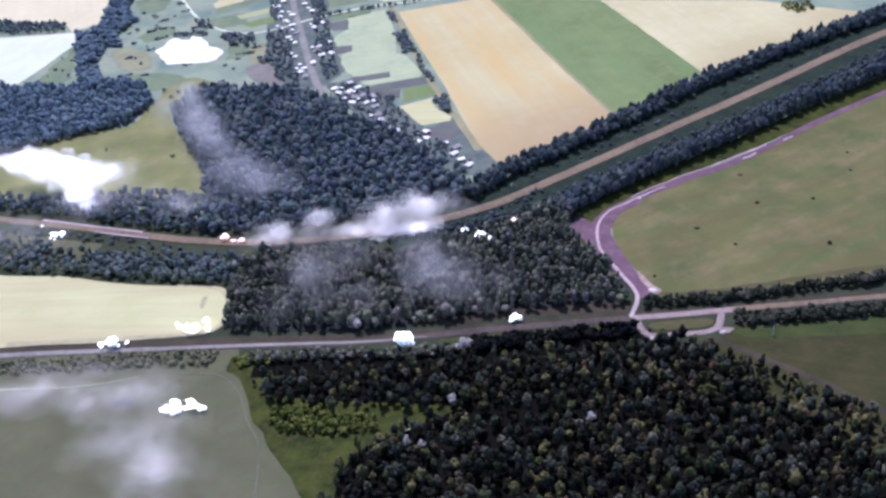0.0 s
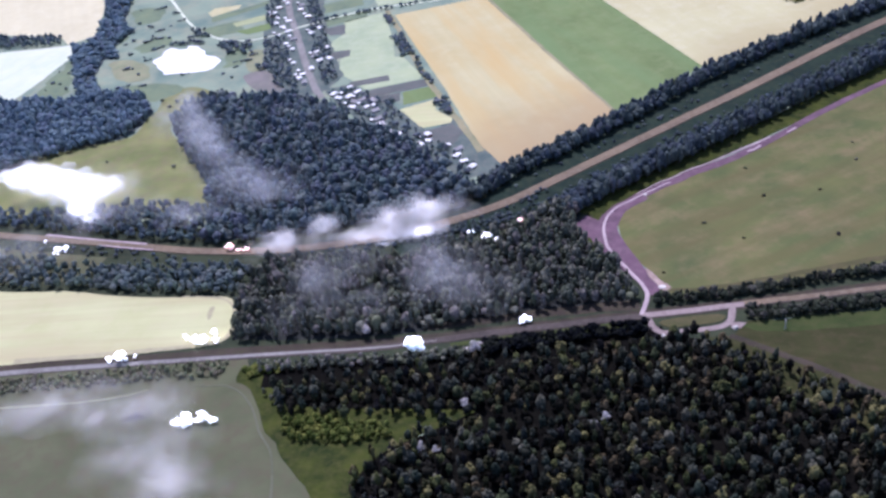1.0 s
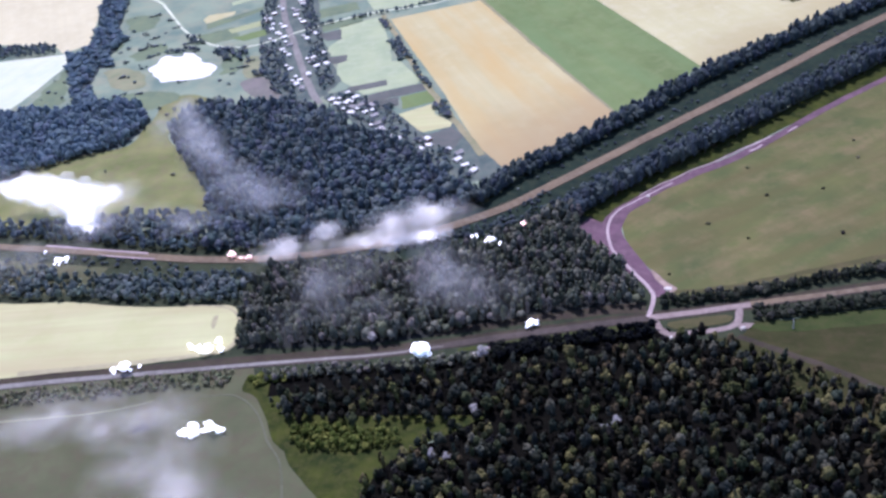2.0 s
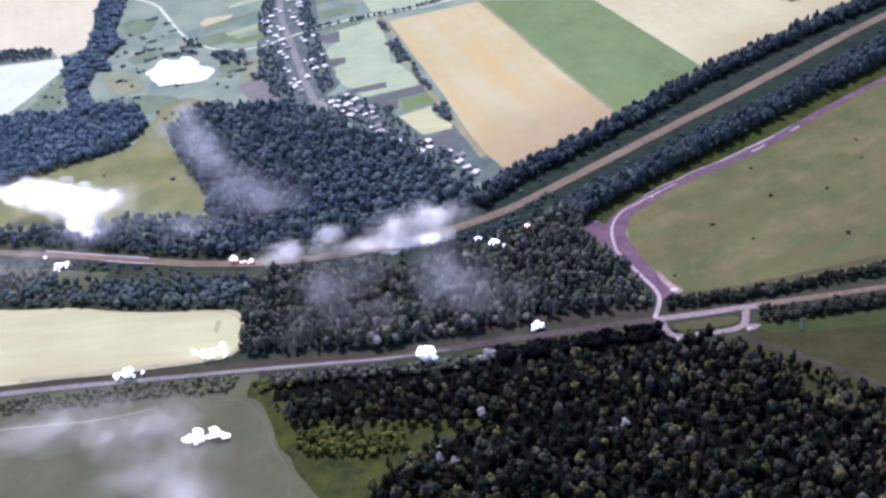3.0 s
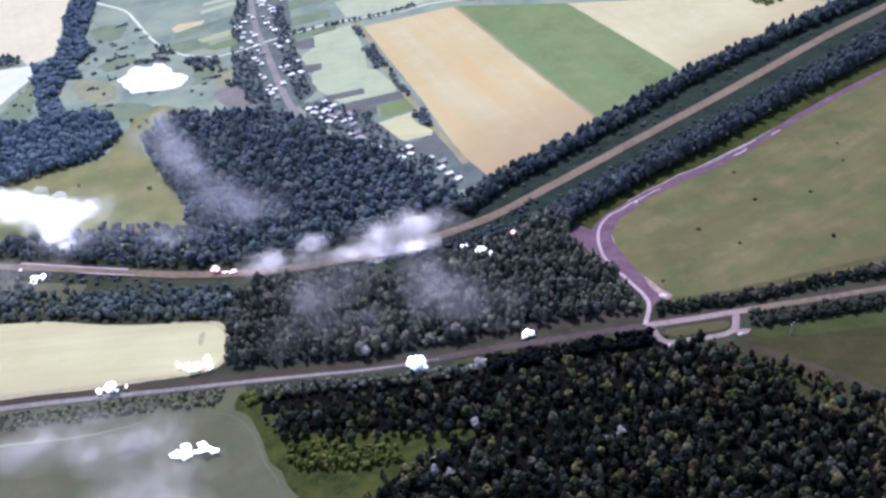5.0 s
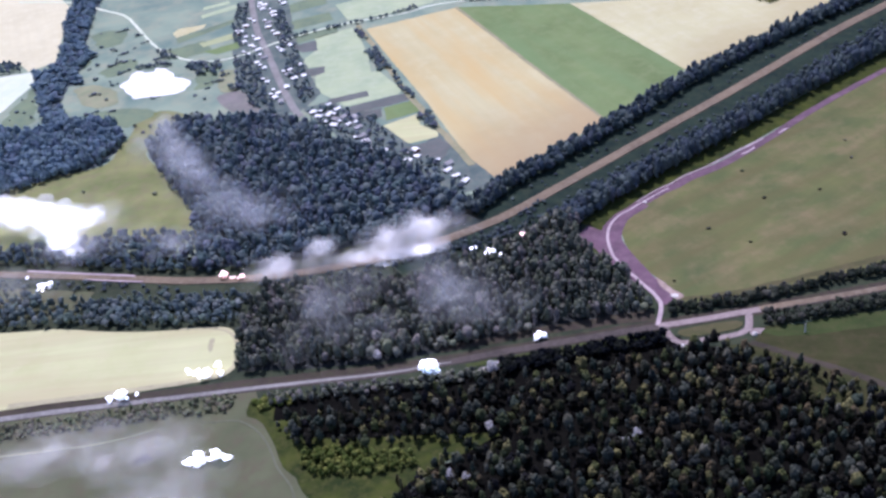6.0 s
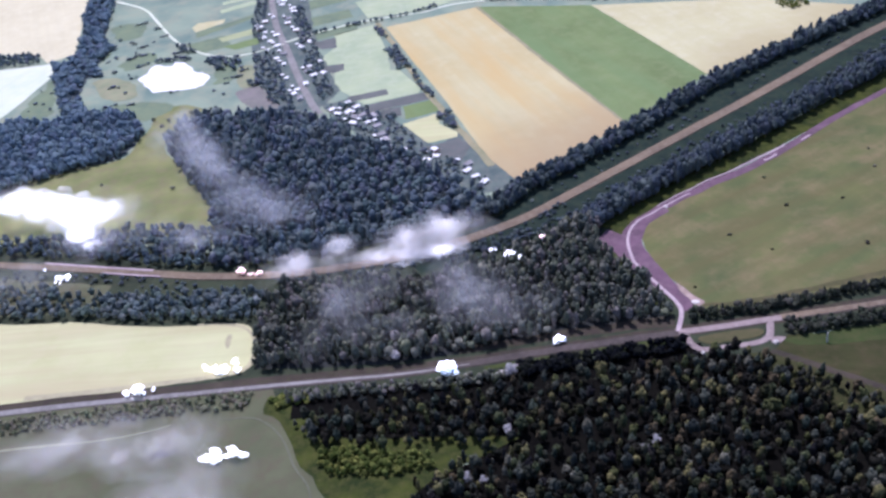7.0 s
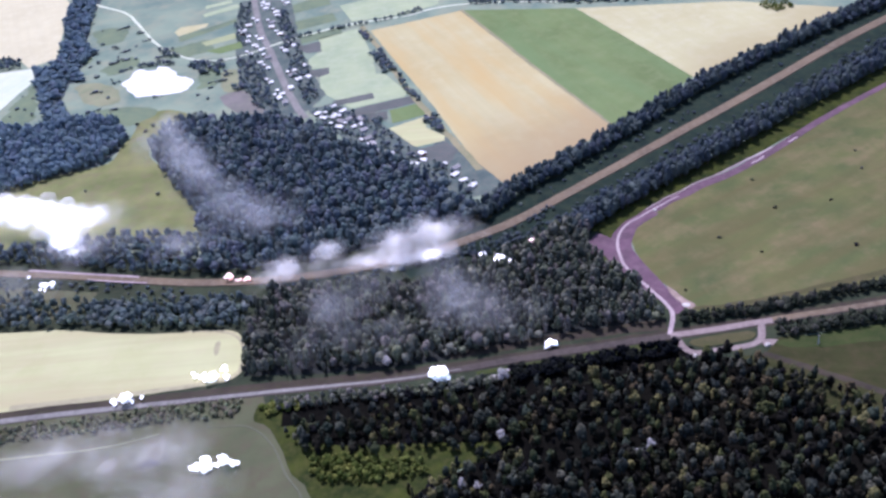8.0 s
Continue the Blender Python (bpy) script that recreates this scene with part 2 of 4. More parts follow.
LEAF_BLUE = foliage("leaf_blue_haze", [(0.158, 0.230, 0.286), (0.190, 0.261, 0.305), (0.167, 0.236, 0.301), (0.202, 0.274, 0.299), (0.190, 0.235, 0.305)], (0.23, 0.28, 0.31))
LEAF_BELT = foliage("leaf_belt_haze", [(0.081, 0.106, 0.129), (0.116, 0.147, 0.143), (0.090, 0.116, 0.146), (0.138, 0.169, 0.160), (0.085, 0.113, 0.115), (0.113, 0.130, 0.162)], (0.18, 0.21, 0.19))
# the backlit hedge's shaded side is painted into its leaves as near-black
LEAF_DARK = foliage("leaf_hedge_shaded", [(0.007, 0.009, 0.012), (0.016, 0.018, 0.020), (0.008, 0.010, 0.014), (0.022, 0.025, 0.020)], (0.03, 0.034, 0.032))
LEAF_SHRUB = foliage("leaf_shrub", [(0.100, 0.130, 0.030), (0.175, 0.202, 0.054), (0.237, 0.247, 0.066), (0.125, 0.156, 0.042)], (0.25, 0.25, 0.09))
LEAF_SCRUB = foliage("leaf_scrub", [(0.203, 0.209, 0.135), (0.236, 0.250, 0.151), (0.223, 0.196, 0.149), (0.196, 0.236, 0.135)], (0.24, 0.25, 0.16))
LEAF_ROADSIDE = foliage("leaf_roadside", [(0.042, 0.052, 0.036), (0.078, 0.084, 0.060), (0.115, 0.112, 0.094), (0.052, 0.066, 0.042), (0.036, 0.044, 0.036), (0.092, 0.088, 0.076)], (0.17, 0.17, 0.12))
LEAF_GREYGREEN = foliage("leaf_greygreen", [(0.140, 0.183, 0.189), (0.195, 0.238, 0.217), (0.159, 0.201, 0.210), (0.226, 0.250, 0.245), (0.146, 0.195, 0.161)], (0.24, 0.27, 0.21))
BARK = plain("bark", (0.10, 0.08, 0.06), 0.95, 0.4, 2.0)


def water_material():
    m, nt, bsdf = base_material("glare_white_water")
    place = nt.nodes.new("ShaderNodeNewGeometry").outputs["Position"]
    # near-white base paints the sun and sky glare into the water's colour
    bsdf.inputs["Base Color"].default_value = (0.80, 0.80, 0.78, 1)
    bsdf.inputs["Roughness"].default_value = 0.5
    bsdf.inputs["IOR"].default_value = 2.2
    b = node(nt, "ShaderNodeBump", Strength=0.25, Distance=0.3)
    nt.links.new(noise_of(nt, place, 0.6, 4), b.inputs["Height"])
    nt.links.new(b.outputs[0], bsdf.inputs["Normal"])
    return m


WATER = water_material()

# ---- mesh helpers ----


def mesh_from(name, verts, tris, mats, slots=None, smooth=False, tone=None):
    """A mesh from arrays of corners and triangles."""
    me = bpy.data.meshes.new(name)
    verts, tris = np.asarray(verts, np.float32), np.asarray(tris, np.int32)
    me.vertices.add(len(verts))
    me.vertices.foreach_set("co", verts.ravel())
    me.loops.add(tris.size)
    me.loops.foreach_set("vertex_index", tris.ravel())
    me.polygons.add(len(tris))
    me.polygons.foreach_set("loop_start", np.arange(len(tris), dtype=np.int32) * 3)
    if slots is not None:
        me.polygons.foreach_set("material_index", np.asarray(slots, np.int32))
    if tone is not None:
        me.attributes.new("tone", "FLOAT", "POINT").data.foreach_set("value", np.asarray(tone, np.float32))
    if smooth:
        me.polygons.foreach_set("use_smooth", np.ones(len(tris), bool))
    for m in mats:
        me.materials.append(m)
    me.update(calc_edges=True)
    return me


def part(name, bm, material, parent=None, label=""):
    """Links a bmesh as one mesh object under a thing or a part."""
    me = bpy.data.meshes.new(name)
    bm.to_mesh(me)
    bm.free()
    me.materials.append(material)
    ob = new(name, me)
    ob.parent = parent
    return tagged(ob, label)


def box(bm, x0, y0, z0, x1, y1, z1):
    made = bmesh.ops.create_cube(bm, size=1.0)["verts"]
    bmesh.ops.scale(bm, vec=(x1 - x0, y1 - y0, z1 - z0), verts=made)
    bmesh.ops.translate(bm, vec=((x0 + x1) / 2, (y0 + y1) / 2, (z0 + z1) / 2), verts=made)
    return made


def curve_through(points, steps=8):
    """A smooth line through plan points (Catmull-Rom)."""
    p = np.array(points, float)
    p = np.vstack([2 * p[0] - p[1], p, 2 * p[-1] - p[-2]])
    out = []
    for a, b, c, d in zip(p, p[1:], p[2:], p[3:]):
        for t in np.arange(steps) / steps:
            out.append(0.5 * (2 * b + (c - a) * t + (2 * a - 5 * b + 4 * c - d) * t * t + (3 * b - a - 3 * c + d) * t**3))
    out.append(p[-2])
    return np.array(out)


def closed(points, steps=6):
    """A smooth closed outline."""
    p = np.array(points, float)
    line = curve_through(np.vstack([p[-2:], p, p[:2]]), steps)
    return line[2 * steps: (len(p) + 2) * steps]


def rough_edge(outline, amount, every=6.0, seed=0):
    """The outline with small uneven bays."""
    out = []
    for a, b in zip(outline, np.roll(outline, -1, 0)):
        n = max(1, int(np.hypot(*(b - a)) / every))
        for k in range(n):
            q = a + (b - a) * k / n
            v = noise.noise_vector(Vector((q[0] * 0.07 + seed, q[1] * 0.07, 0)))
            out.append(q + amount * np.array((v[0], v[1])))
    return np.array(out)


def sheet(name, outline, z, material, label, category="field", edge=1.0, thick=0.3):
    """A field or patch of ground, with a low edge."""
    pts = rough_edge(np.array(outline, float), edge, seed=len(bpy.data.objects) * 3.1) if edge else np.array(outline, float)
    bm = bmesh.new()
    top = [bm.verts.new((x, y, z)) for x, y in pts]
    face = bm.faces.new(top)
    if face.normal.z < 0:
        face.normal_flip()
    face.normal_update()
    if face.normal.z < 0:
        bmesh.ops.reverse_faces(bm, faces=[face])
    skirt = [bm.verts.new((x, y, z - thick)) for x, y in pts]
    for k in range(len(top)):
        bm.faces.new((top[k], top[k - 1], skirt[k - 1], skirt[k]))
    bmesh.ops.triangulate(bm, faces=[face])
    return tagged(part(name, bm, material), label, category, kind="structure")


def ribbon(name, points, width, z, material, label, category="road", wobble=0.6, crown=0.15, thick=0.4):
    """A road or strip along a line: crowned in the middle, with sloping edges. width: metres, or one value at each end."""
    line = curve_through(points)
    w0, w1 = (width, width) if np.isscalar(width) else width
    along = np.gradient(line, axis=0)
    along /= np.linalg.norm(along, axis=1)[:, None]
    side = np.c_[-along[:, 1], along[:, 0]]
    cross = ((-0.5, -thick), (-0.46, 0), (0, crown), (0.46, 0), (0.5, -thick))
    bm = bmesh.new()
    rows = []
    for k, (q, s) in enumerate(zip(line, side)):
        w = w0 + (w1 - w0) * k / (len(line) - 1)
        off = wobble * noise.noise(Vector((q[0] * 0.05, q[1] * 0.05, 3.0)))
        rows.append([bm.verts.new((*(q + s * (w * a + off)), z + h)) for a, h in cross])
    for r0, r1 in zip(rows, rows[1:]):
        for k in range(len(cross) - 1):
            bm.faces.new((r0[k + 1], r0[k], r1[k], r1[k + 1]))
    return tagged(part(name, bm, material), label, category, kind="structure")


def inside(points, outline):
    """Which of the points lie in the outline."""
    x, y = points.T
    hit = np.zeros(len(points), bool)
    for (x0, y0), (x1, y1) in zip(outline, np.roll(outline, -1, 0)):
        crosses = (y0 > y) != (y1 > y)
        hit ^= crosses & (x < (x1 - x0) * (y - y0) / (y1 - y0 + 1e-12) + x0)
    return hit


def scatter(outline, spacing, rng, loose=0.42):
    """Uneven places inside an outline, about spacing apart."""
    o = np.array(outline, float)
    lo, hi = o.min(0), o.max(0)
    gx, gy = np.meshgrid(np.arange(lo[0], hi[0], spacing), np.arange(lo[1], hi[1], spacing * 0.87))
    gx[1::2] += spacing / 2
    p = np.c_[gx.ravel(), gy.ravel()] + rng.uniform(-loose, loose, (gx.size, 2)) * spacing
    return p[inside(p, o)]


def strip(points, width):
    """The outline of a strip along a line."""
    line = curve_through(points, 4)
    along = np.gradient(line, axis=0)
    along /= np.linalg.norm(along, axis=1)[:, None]
    side = np.c_[-along[:, 1], along[:, 0]] * width / 2
    return np.vstack([line + side, (line - side)[::-1]])


# ---- trees ----
def icosahedron(subdivided):
    bm = bmesh.new()
    bmesh.ops.create_icosphere(bm, subdivisions=1 + subdivided, radius=1.0)
    bm.verts.ensure_lookup_table()
    v = np.array([w.co for w in bm.verts])
    f = np.array([[w.index for w in face.verts] for face in bm.faces])
    bm.free()
    return v, f


BALL, BALL_F = icosahedron(0)
FINE, FINE_F = icosahedron(1)


def limb(start, end, r0, r1, sides=5):
    """A tapered limb."""
    a, b = np.array(start, float), np.array(end, float)
    way = (b - a) / np.linalg.norm(b - a)
    u = np.cross(way, (0.3, 1, 0.2))
    u /= np.linalg.norm(u)
    w = np.cross(way, u)
    ang = np.arange(sides) * 2 * np.pi / sides
    ring = np.cos(ang)[:, None] * u + np.sin(ang)[:, None] * w
    v = np.vstack([a + r0 * ring, b + r1 * ring])
    k = np.arange(sides)
    n = (k + 1) % sides
    return v, np.vstack([np.c_[k, n, n + sides], np.c_[k, n + sides, k + sides]])


def joined(pieces):
    vs, fs, at = [], [], 0
    for v, f in pieces:
        vs.append(v)
        fs.append(f + at)
        at += len(v)
    return np.vstack(vs), np.vstack(fs)


def tree_shape(seed, clumps, shape, leaves=0, limbs=False):
    """Trunk with limbs, and a crown of uneven leaf clumps, for a tree 1 high and about 0.6 wide. shape: round, tall, cone, column or ragged."""
    rng = np.random.default_rng(seed)
    lean = rng.uniform(-0.03, 0.03, 2)
    sides = 6 if limbs else 4
    wood = [limb((0, 0, -0.02), (lean[0], lean[1], 0.42), 0.022, 0.014, sides), limb((lean[0], lean[1], 0.42), (2 * lean[0], 2 * lean[1], 0.85), 0.014, 0.004, sides)]
    crown = []
    wide, low, top = {"round": (0.33, 0.26, 0.96), "tall": (0.25, 0.22, 0.99), "cone": (0.24, 0.20, 1.0), "column": (0.19, 0.16, 1.0), "ragged": (0.29, 0.24, 0.94)}[shape]
    middle = (low + top) / 2

    def lump(centre, size, jagged, squash, fine):
        v, f = (FINE, FINE_F) if fine else (BALL, BALL_F)
        turn = np.linalg.qr(rng.normal(size=(3, 3)))[0]
        jag = 1 + rng.uniform(-jagged, jagged, len(v))
        v = (v @ turn.T) * jag[:, None] * size * np.array((1, 1, squash)) + centre
        crown.append((v, f if np.linalg.det(turn) > 0 else f[:, ::-1]))

    # the mass of the crown, narrower towards its top, then tufts that break its outline
    heart = np.array((2 * lean[0] * middle, 2 * lean[1] * middle, middle))
    lump(heart, wide * 0.88, 0.2, (top - low) / (2 * wide * 1.0), True)
    body = crown[0][0]
    rise = (body[:, 2] - low) / (top - low)
    body[:, :2] = heart[:2] + (body[:, :2] - heart[:2]) * {"cone": 1.1 - 0.75 * rise, "column": 1.05 - 0.3 * rise}.get(shape, 0.92 + 0.22 * rise)[:, None]
    for k in range(clumps):
        h = (k + rng.uniform(0.1, 0.9)) / clumps
        z = low + (top - low) * (0.12 + 0.84 * h)
        reach = wide * math.sqrt(max(0.04, 1 - (2 * h - 0.9) ** 2 / 1.3)) * (1.1 - h if shape == "cone" else 1)
        a = k * 2.4 + rng.uniform(-0.6, 0.6)
        r = reach * (rng.uniform(0.5, 1.15) if shape == "ragged" else rng.uniform(0.6, 0.95)) * (0.2 if k == clumps - 1 else 1)
        c = np.array((r * math.cos(a) + 2 * lean[0] * z, r * math.sin(a) + 2 * lean[1] * z, z))
        size = wide * rng.uniform(0.24, 0.54) * (8 / clumps) ** 0.4
        lump(c, size, 0.34, rng.uniform(0.8, 1.5), leaves > 0)
        if k % 3 == 0 and (limbs or k == 0):
            wood.append(limb((lean[0], lean[1], max(0.25, z - 0.22)), c, 0.008, 0.003, 4))
        for _ in range(leaves):
            d = rng.normal(size=3)
            d /= np.linalg.norm(d)
            q, e1 = c + d * size * rng.uniform(0.85, 1.25), rng.normal(size=3) * 0.016
            e2 = np.cross(d, e1) * 1.6
            crown.append((np.array((q - e1, q + e2, q + e1, q - e2)), np.array(((0, 1, 2), (0, 2, 3)))))
    return joined(wood), joined(crown)


SHAPES = {
    "broad": [tree_shape(s, 8, k) for s, k in enumerate(("ragged", "tall", "ragged", "tall", "round", "ragged", "column"), 1)],
    "mixed": [tree_shape(10 + s, 6, k) for s, k in enumerate(("tall", "ragged", "cone", "tall", "ragged", "column"))],
    "slim": [tree_shape(20 + s, 5, k) for s, k in enumerate(("column", "tall", "column", "column", "ragged"))],
    "far": [tree_shape(30 + s, 6, k) for s, k in enumerate(("ragged", "tall", "tall", "round", "ragged"))],
    "bush": [tree_shape(40 + s, 6, k) for s, k in enumerate(("ragged", "round", "ragged"))],
}


def woodland(name, places, kind, height, leaf, label, category="woodland", width=1.0, seed=0, low=0.66, high=1.26):
    """Many trees in one stand, each turned, sized and leaning for itself."""
    rng = np.random.default_rng(100 + seed)
    vs, fs, slots, tones, at = [], [], [], [], 0
    for x, y in places:
        (tv, tf), (cv, cf) = SHAPES[kind][rng.integers(len(SHAPES[kind]))]
        h = height * rng.uniform(low, high)
        w = (0.5 * h + 0.5 * height) * width * rng.uniform(0.65, 1.35)
        a = rng.uniform(0, 2 * np.pi)
        m = np.array(((math.cos(a) * w, -math.sin(a) * w, 0), (math.sin(a) * w, math.cos(a) * w, 0), (0, 0, h)))
        here = np.array((x, y, 0))
        own = rng.random()
        for v, f, s in ((tv, tf, 1), (cv, cf, 0)):
            vs.append(v @ m.T + here)
            fs.append(f + at)
            slots.append(np.full(len(f), s))
            tones.append(np.full(len(v), own))
            at += len(v)
    ob = new(name, mesh_from(name, np.vstack(vs), np.vstack(fs), (leaf, BARK), np.concatenate(slots), False, np.concatenate(tones)))
    return tagged(ob, label, category, kind="stuff")


# ---- ground ----
def build_ground():
    bm = bmesh.new()
    bmesh.ops.create_grid(bm, x_segments=40, y_segments=40, size=4900)
    bmesh.ops.translate(bm, vec=(0, 900, 0), verts=bm.verts)
    tagged(part("ground", bm, MEADOW), "uneven sage green meadow ground reaching the horizon", "ground", kind="structure")


build_ground()

TOP_ROAD = [(-760, 1030), (-640, 992), (-555, 965), (-459, 936), (-397, 915), (-338, 897), (-281, 886), (-242, 883), (-198, 883), (-143, 888), (-92, 901), (-28, 927), (35, 968), (104, 1016), (177, 1067), (280, 1139), (417, 1239), (520, 1306), (760, 1460)]
LOW_ROAD = [(-800, 727), (-483, 726), (-338, 721), (-242, 717), (-147, 712), (-52, 717), (43, 720), (138, 722), (266, 727), (420, 735), (700, 760)]
TRACK = [(84, 722), (92, 747), (91, 763), (82, 789), (71, 820), (67, 849), (70, 873), (81, 894), (104, 911), (144, 936), (232, 982), (327, 1050), (427, 1114), (620, 1230)]

# woods' floors
FRONT_WOOD = [(-238, 668), (-146, 680), (-79, 676), (-11, 676), (34, 679), (79, 681), (108, 690), (144, 675), (172, 651), (199, 627), (232, 598), (273, 551), (302, 493), (-160, 488), (-165, 530), (-142, 578), (-108, 598), (-76, 612), (-100, 619), (-150, 622), (-188, 631), (-218, 633)]
MID_WOOD = [(-277, 742), (-243, 738), (-195, 731), (-147, 728), (-99, 730), (-51, 734), (-2, 740), (46, 741), (82, 742), (83, 768), (68, 806), (54, 836), (40, 862), (50, 893), (28, 908), (-4, 888), (-34, 868), (-89, 852), (-142, 845), (-196, 850), (-262, 858), (-282, 820)]
UP_WOOD = [(-436, 1194), (-440, 1222), (-426, 1252), (-403, 1272), (-350, 1260), (-276, 1236), (-232, 1205), (-189, 1142), (-140, 1094), (-104, 1040), (-66, 985), (-56, 948), (-74, 928), (-118, 926), (-170, 914), (-222, 907), (-272, 902), (-336, 908), (-341, 975), (-353, 1025), (-382, 1082), (-411, 1143)]
UP_STRIP = [(-336, 912), (-399, 928), (-461, 950), (-560, 983), (-660, 1015), (-668, 1050), (-567, 1013), (-502, 998), (-444, 1008), (-380, 994), (-336, 978)]
LEFT_WOOD = [(-479, 1262), (-478, 1224), (-495, 1188), (-546, 1166), (-606, 1140), (-700, 1110), (-780, 1100), (-780, 1350), (-740, 1340), (-660, 1325), (-611, 1308), (-570, 1328), (-505, 1308)]
LEFT_BELT = [(-596, 1315), (-631, 1403), (-674, 1534), (-644, 1523), (-643, 1581), (-683, 1785), (-690, 1930), (-640, 1930), (-630, 1763), (-623, 1690), (-613, 1610), (-583, 1572), (-594, 1542), (-598, 1510), (-579, 1462), (-601, 1461), (-600, 1400), (-570, 1340)]
A_BELT = [(-660, 900), (-523, 862), (-467, 854), (-409, 837), (-354, 825), (-284, 815), (-276, 858), (-360, 872), (-416, 880), (-476, 899), (-538, 918), (-660, 955)]

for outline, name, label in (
    (FRONT_WOOD, "wood_floor_south", "leaf-littered floor under the oak wood, gap shade painted near-black"),
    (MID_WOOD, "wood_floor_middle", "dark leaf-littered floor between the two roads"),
    (UP_WOOD, "wood_floor_north", "brushy floor of the far wood, paled by painted haze"),
    (LEFT_WOOD, "wood_floor_west", "brushy floor of the rounded wood, paled by painted haze"),
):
    sheet(name, outline, 0.10, HAZED_UNDERWOOD if outline in (UP_WOOD, LEFT_WOOD) else SHADE if outline is MID_WOOD else SHADED_LITTER, label, "forest floor", edge=3.0)

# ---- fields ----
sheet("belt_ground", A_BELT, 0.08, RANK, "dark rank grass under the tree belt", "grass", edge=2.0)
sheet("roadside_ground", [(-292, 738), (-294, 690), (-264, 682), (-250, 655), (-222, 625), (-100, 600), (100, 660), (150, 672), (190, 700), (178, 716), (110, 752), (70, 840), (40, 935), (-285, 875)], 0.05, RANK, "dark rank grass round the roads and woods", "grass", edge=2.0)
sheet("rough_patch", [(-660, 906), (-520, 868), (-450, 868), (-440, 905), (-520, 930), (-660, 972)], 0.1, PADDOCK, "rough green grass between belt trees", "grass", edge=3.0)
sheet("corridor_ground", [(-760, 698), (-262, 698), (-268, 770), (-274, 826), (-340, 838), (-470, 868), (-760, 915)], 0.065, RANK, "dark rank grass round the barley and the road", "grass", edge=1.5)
sheet("paddock_ground", [(-760, 470), (-205, 470), (-226, 600), (-258, 716), (-760, 722)], 0.085, PADDOCK, "grey green turf below the road", "grass", edge=1.5)
sheet("barley_field", closed([(-760, 905), (-523, 857), (-467, 850), (-409, 832), (-354, 820), (-303, 814), (-286, 802), (-279, 770), (-281, 750), (-294, 739), (-340, 737), (-389, 736), (-486, 737), (-760, 742)], 3), 0.12, BARLEY, "pale ripe barley field with faint tramlines beside the road", edge=0.8)
sheet("pasture", [(108, 763), (98, 790), (88, 815), (82, 850), (84, 876), (98, 902), (141, 935), (228, 983), (322, 1051), (422, 1114), (615, 1231), (900, 1200), (900, 790), (420, 772), (274, 756), (193, 746), (112, 742)], 0.12, PASTURE, "dry olive green pasture with brownish patches", edge=1.0)
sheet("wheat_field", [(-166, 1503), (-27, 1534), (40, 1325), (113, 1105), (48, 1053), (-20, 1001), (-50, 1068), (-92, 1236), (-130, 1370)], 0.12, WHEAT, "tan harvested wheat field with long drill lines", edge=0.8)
sheet("clover_field", [(-27, 1534), (132, 1479), (229, 1203), (178, 1156), (113, 1105), (40, 1325)], 0.12, CLOVER, "green clover field between two harvested strips", edge=0.8)
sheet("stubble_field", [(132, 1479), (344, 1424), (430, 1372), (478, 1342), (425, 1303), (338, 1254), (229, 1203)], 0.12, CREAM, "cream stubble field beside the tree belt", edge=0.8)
sheet("cream_field", [(-1000, 1690), (-742, 1596), (-706, 1580), (-684, 1545), (-648, 1567), (-668, 1700), (-690, 1830), (-760, 1960), (-1000, 2060)], 0.12, BLOND, "large cream stubble field beyond the hedge", edge=1.0)
sheet("oat_field", [(-1000, 1560), (-726, 1541), (-672, 1540), (-660, 1490), (-673, 1442), (-684, 1398), (-703, 1345), (-740, 1345), (-900, 1375)], 0.12, PALE, "pale whitish green oat field beside the wood", edge=1.0)
sheet("crop_field", [(-242, 1500), (-185, 1519), (-175, 1472), (-163, 1405), (-159, 1345), (-147, 1342), (-119, 1271), (-123, 1260), (-191, 1247), (-233, 1313), (-235, 1359), (-224, 1388), (-251, 1391), (-255, 1424), (-236, 1453)], 0.12, TEAL, "pale bluish green crop plot behind the village", edge=1.2)
sheet("hay_plot", [(-157, 1171), (-102, 1195), (-100, 1165), (-79, 1137), (-81, 1126), (-132, 1117)], 0.14, BARLEY, "small pale yellow hay plot beside the gardens", edge=1.0)
sheet("grass_plot", [(-143, 1226), (-104, 1236), (-100, 1200), (-140, 1189)], 0.12, CLOVER, "small green grass plot between garden beds", edge=0.8)
sheet("meadow", closed([(-488, 1186), (-480, 1225), (-470, 1264), (-470, 1305), (-442, 1322), (-410, 1304), (-412, 1288), (-436, 1250), (-440, 1200), (-408, 1140), (-378, 1078), (-350, 1020), (-345, 985), (-400, 985), (-470, 1000), (-560, 1010), (-640, 1050), (-612, 1146), (-545, 1173)], 3), 0.11, OLIVE, "olive green meadow tongue between two woods", edge=1.5)
sheet("paddock", closed([(-760, 690), (-472, 688), (-379, 687), (-333, 690), (-286, 687), (-255, 679), (-240, 652), (-228, 618), (-212, 590), (-205, 480), (-760, 480)], 3), 0.12, PADDOCK, "grey green trampled paddock below the road", edge=1.0)
sheet("clearing", closed([(-262, 700), (-258, 660), (-242, 620), (-226, 585), (-226, 480), (-160, 480), (-150, 560), (-118, 592), (-72, 614), (-64, 622), (-120, 632), (-190, 642), (-222, 660), (-226, 700)], 3), 0.11, LUSH, "bright yellow green grass clearing along the wood's edge", edge=1.5)
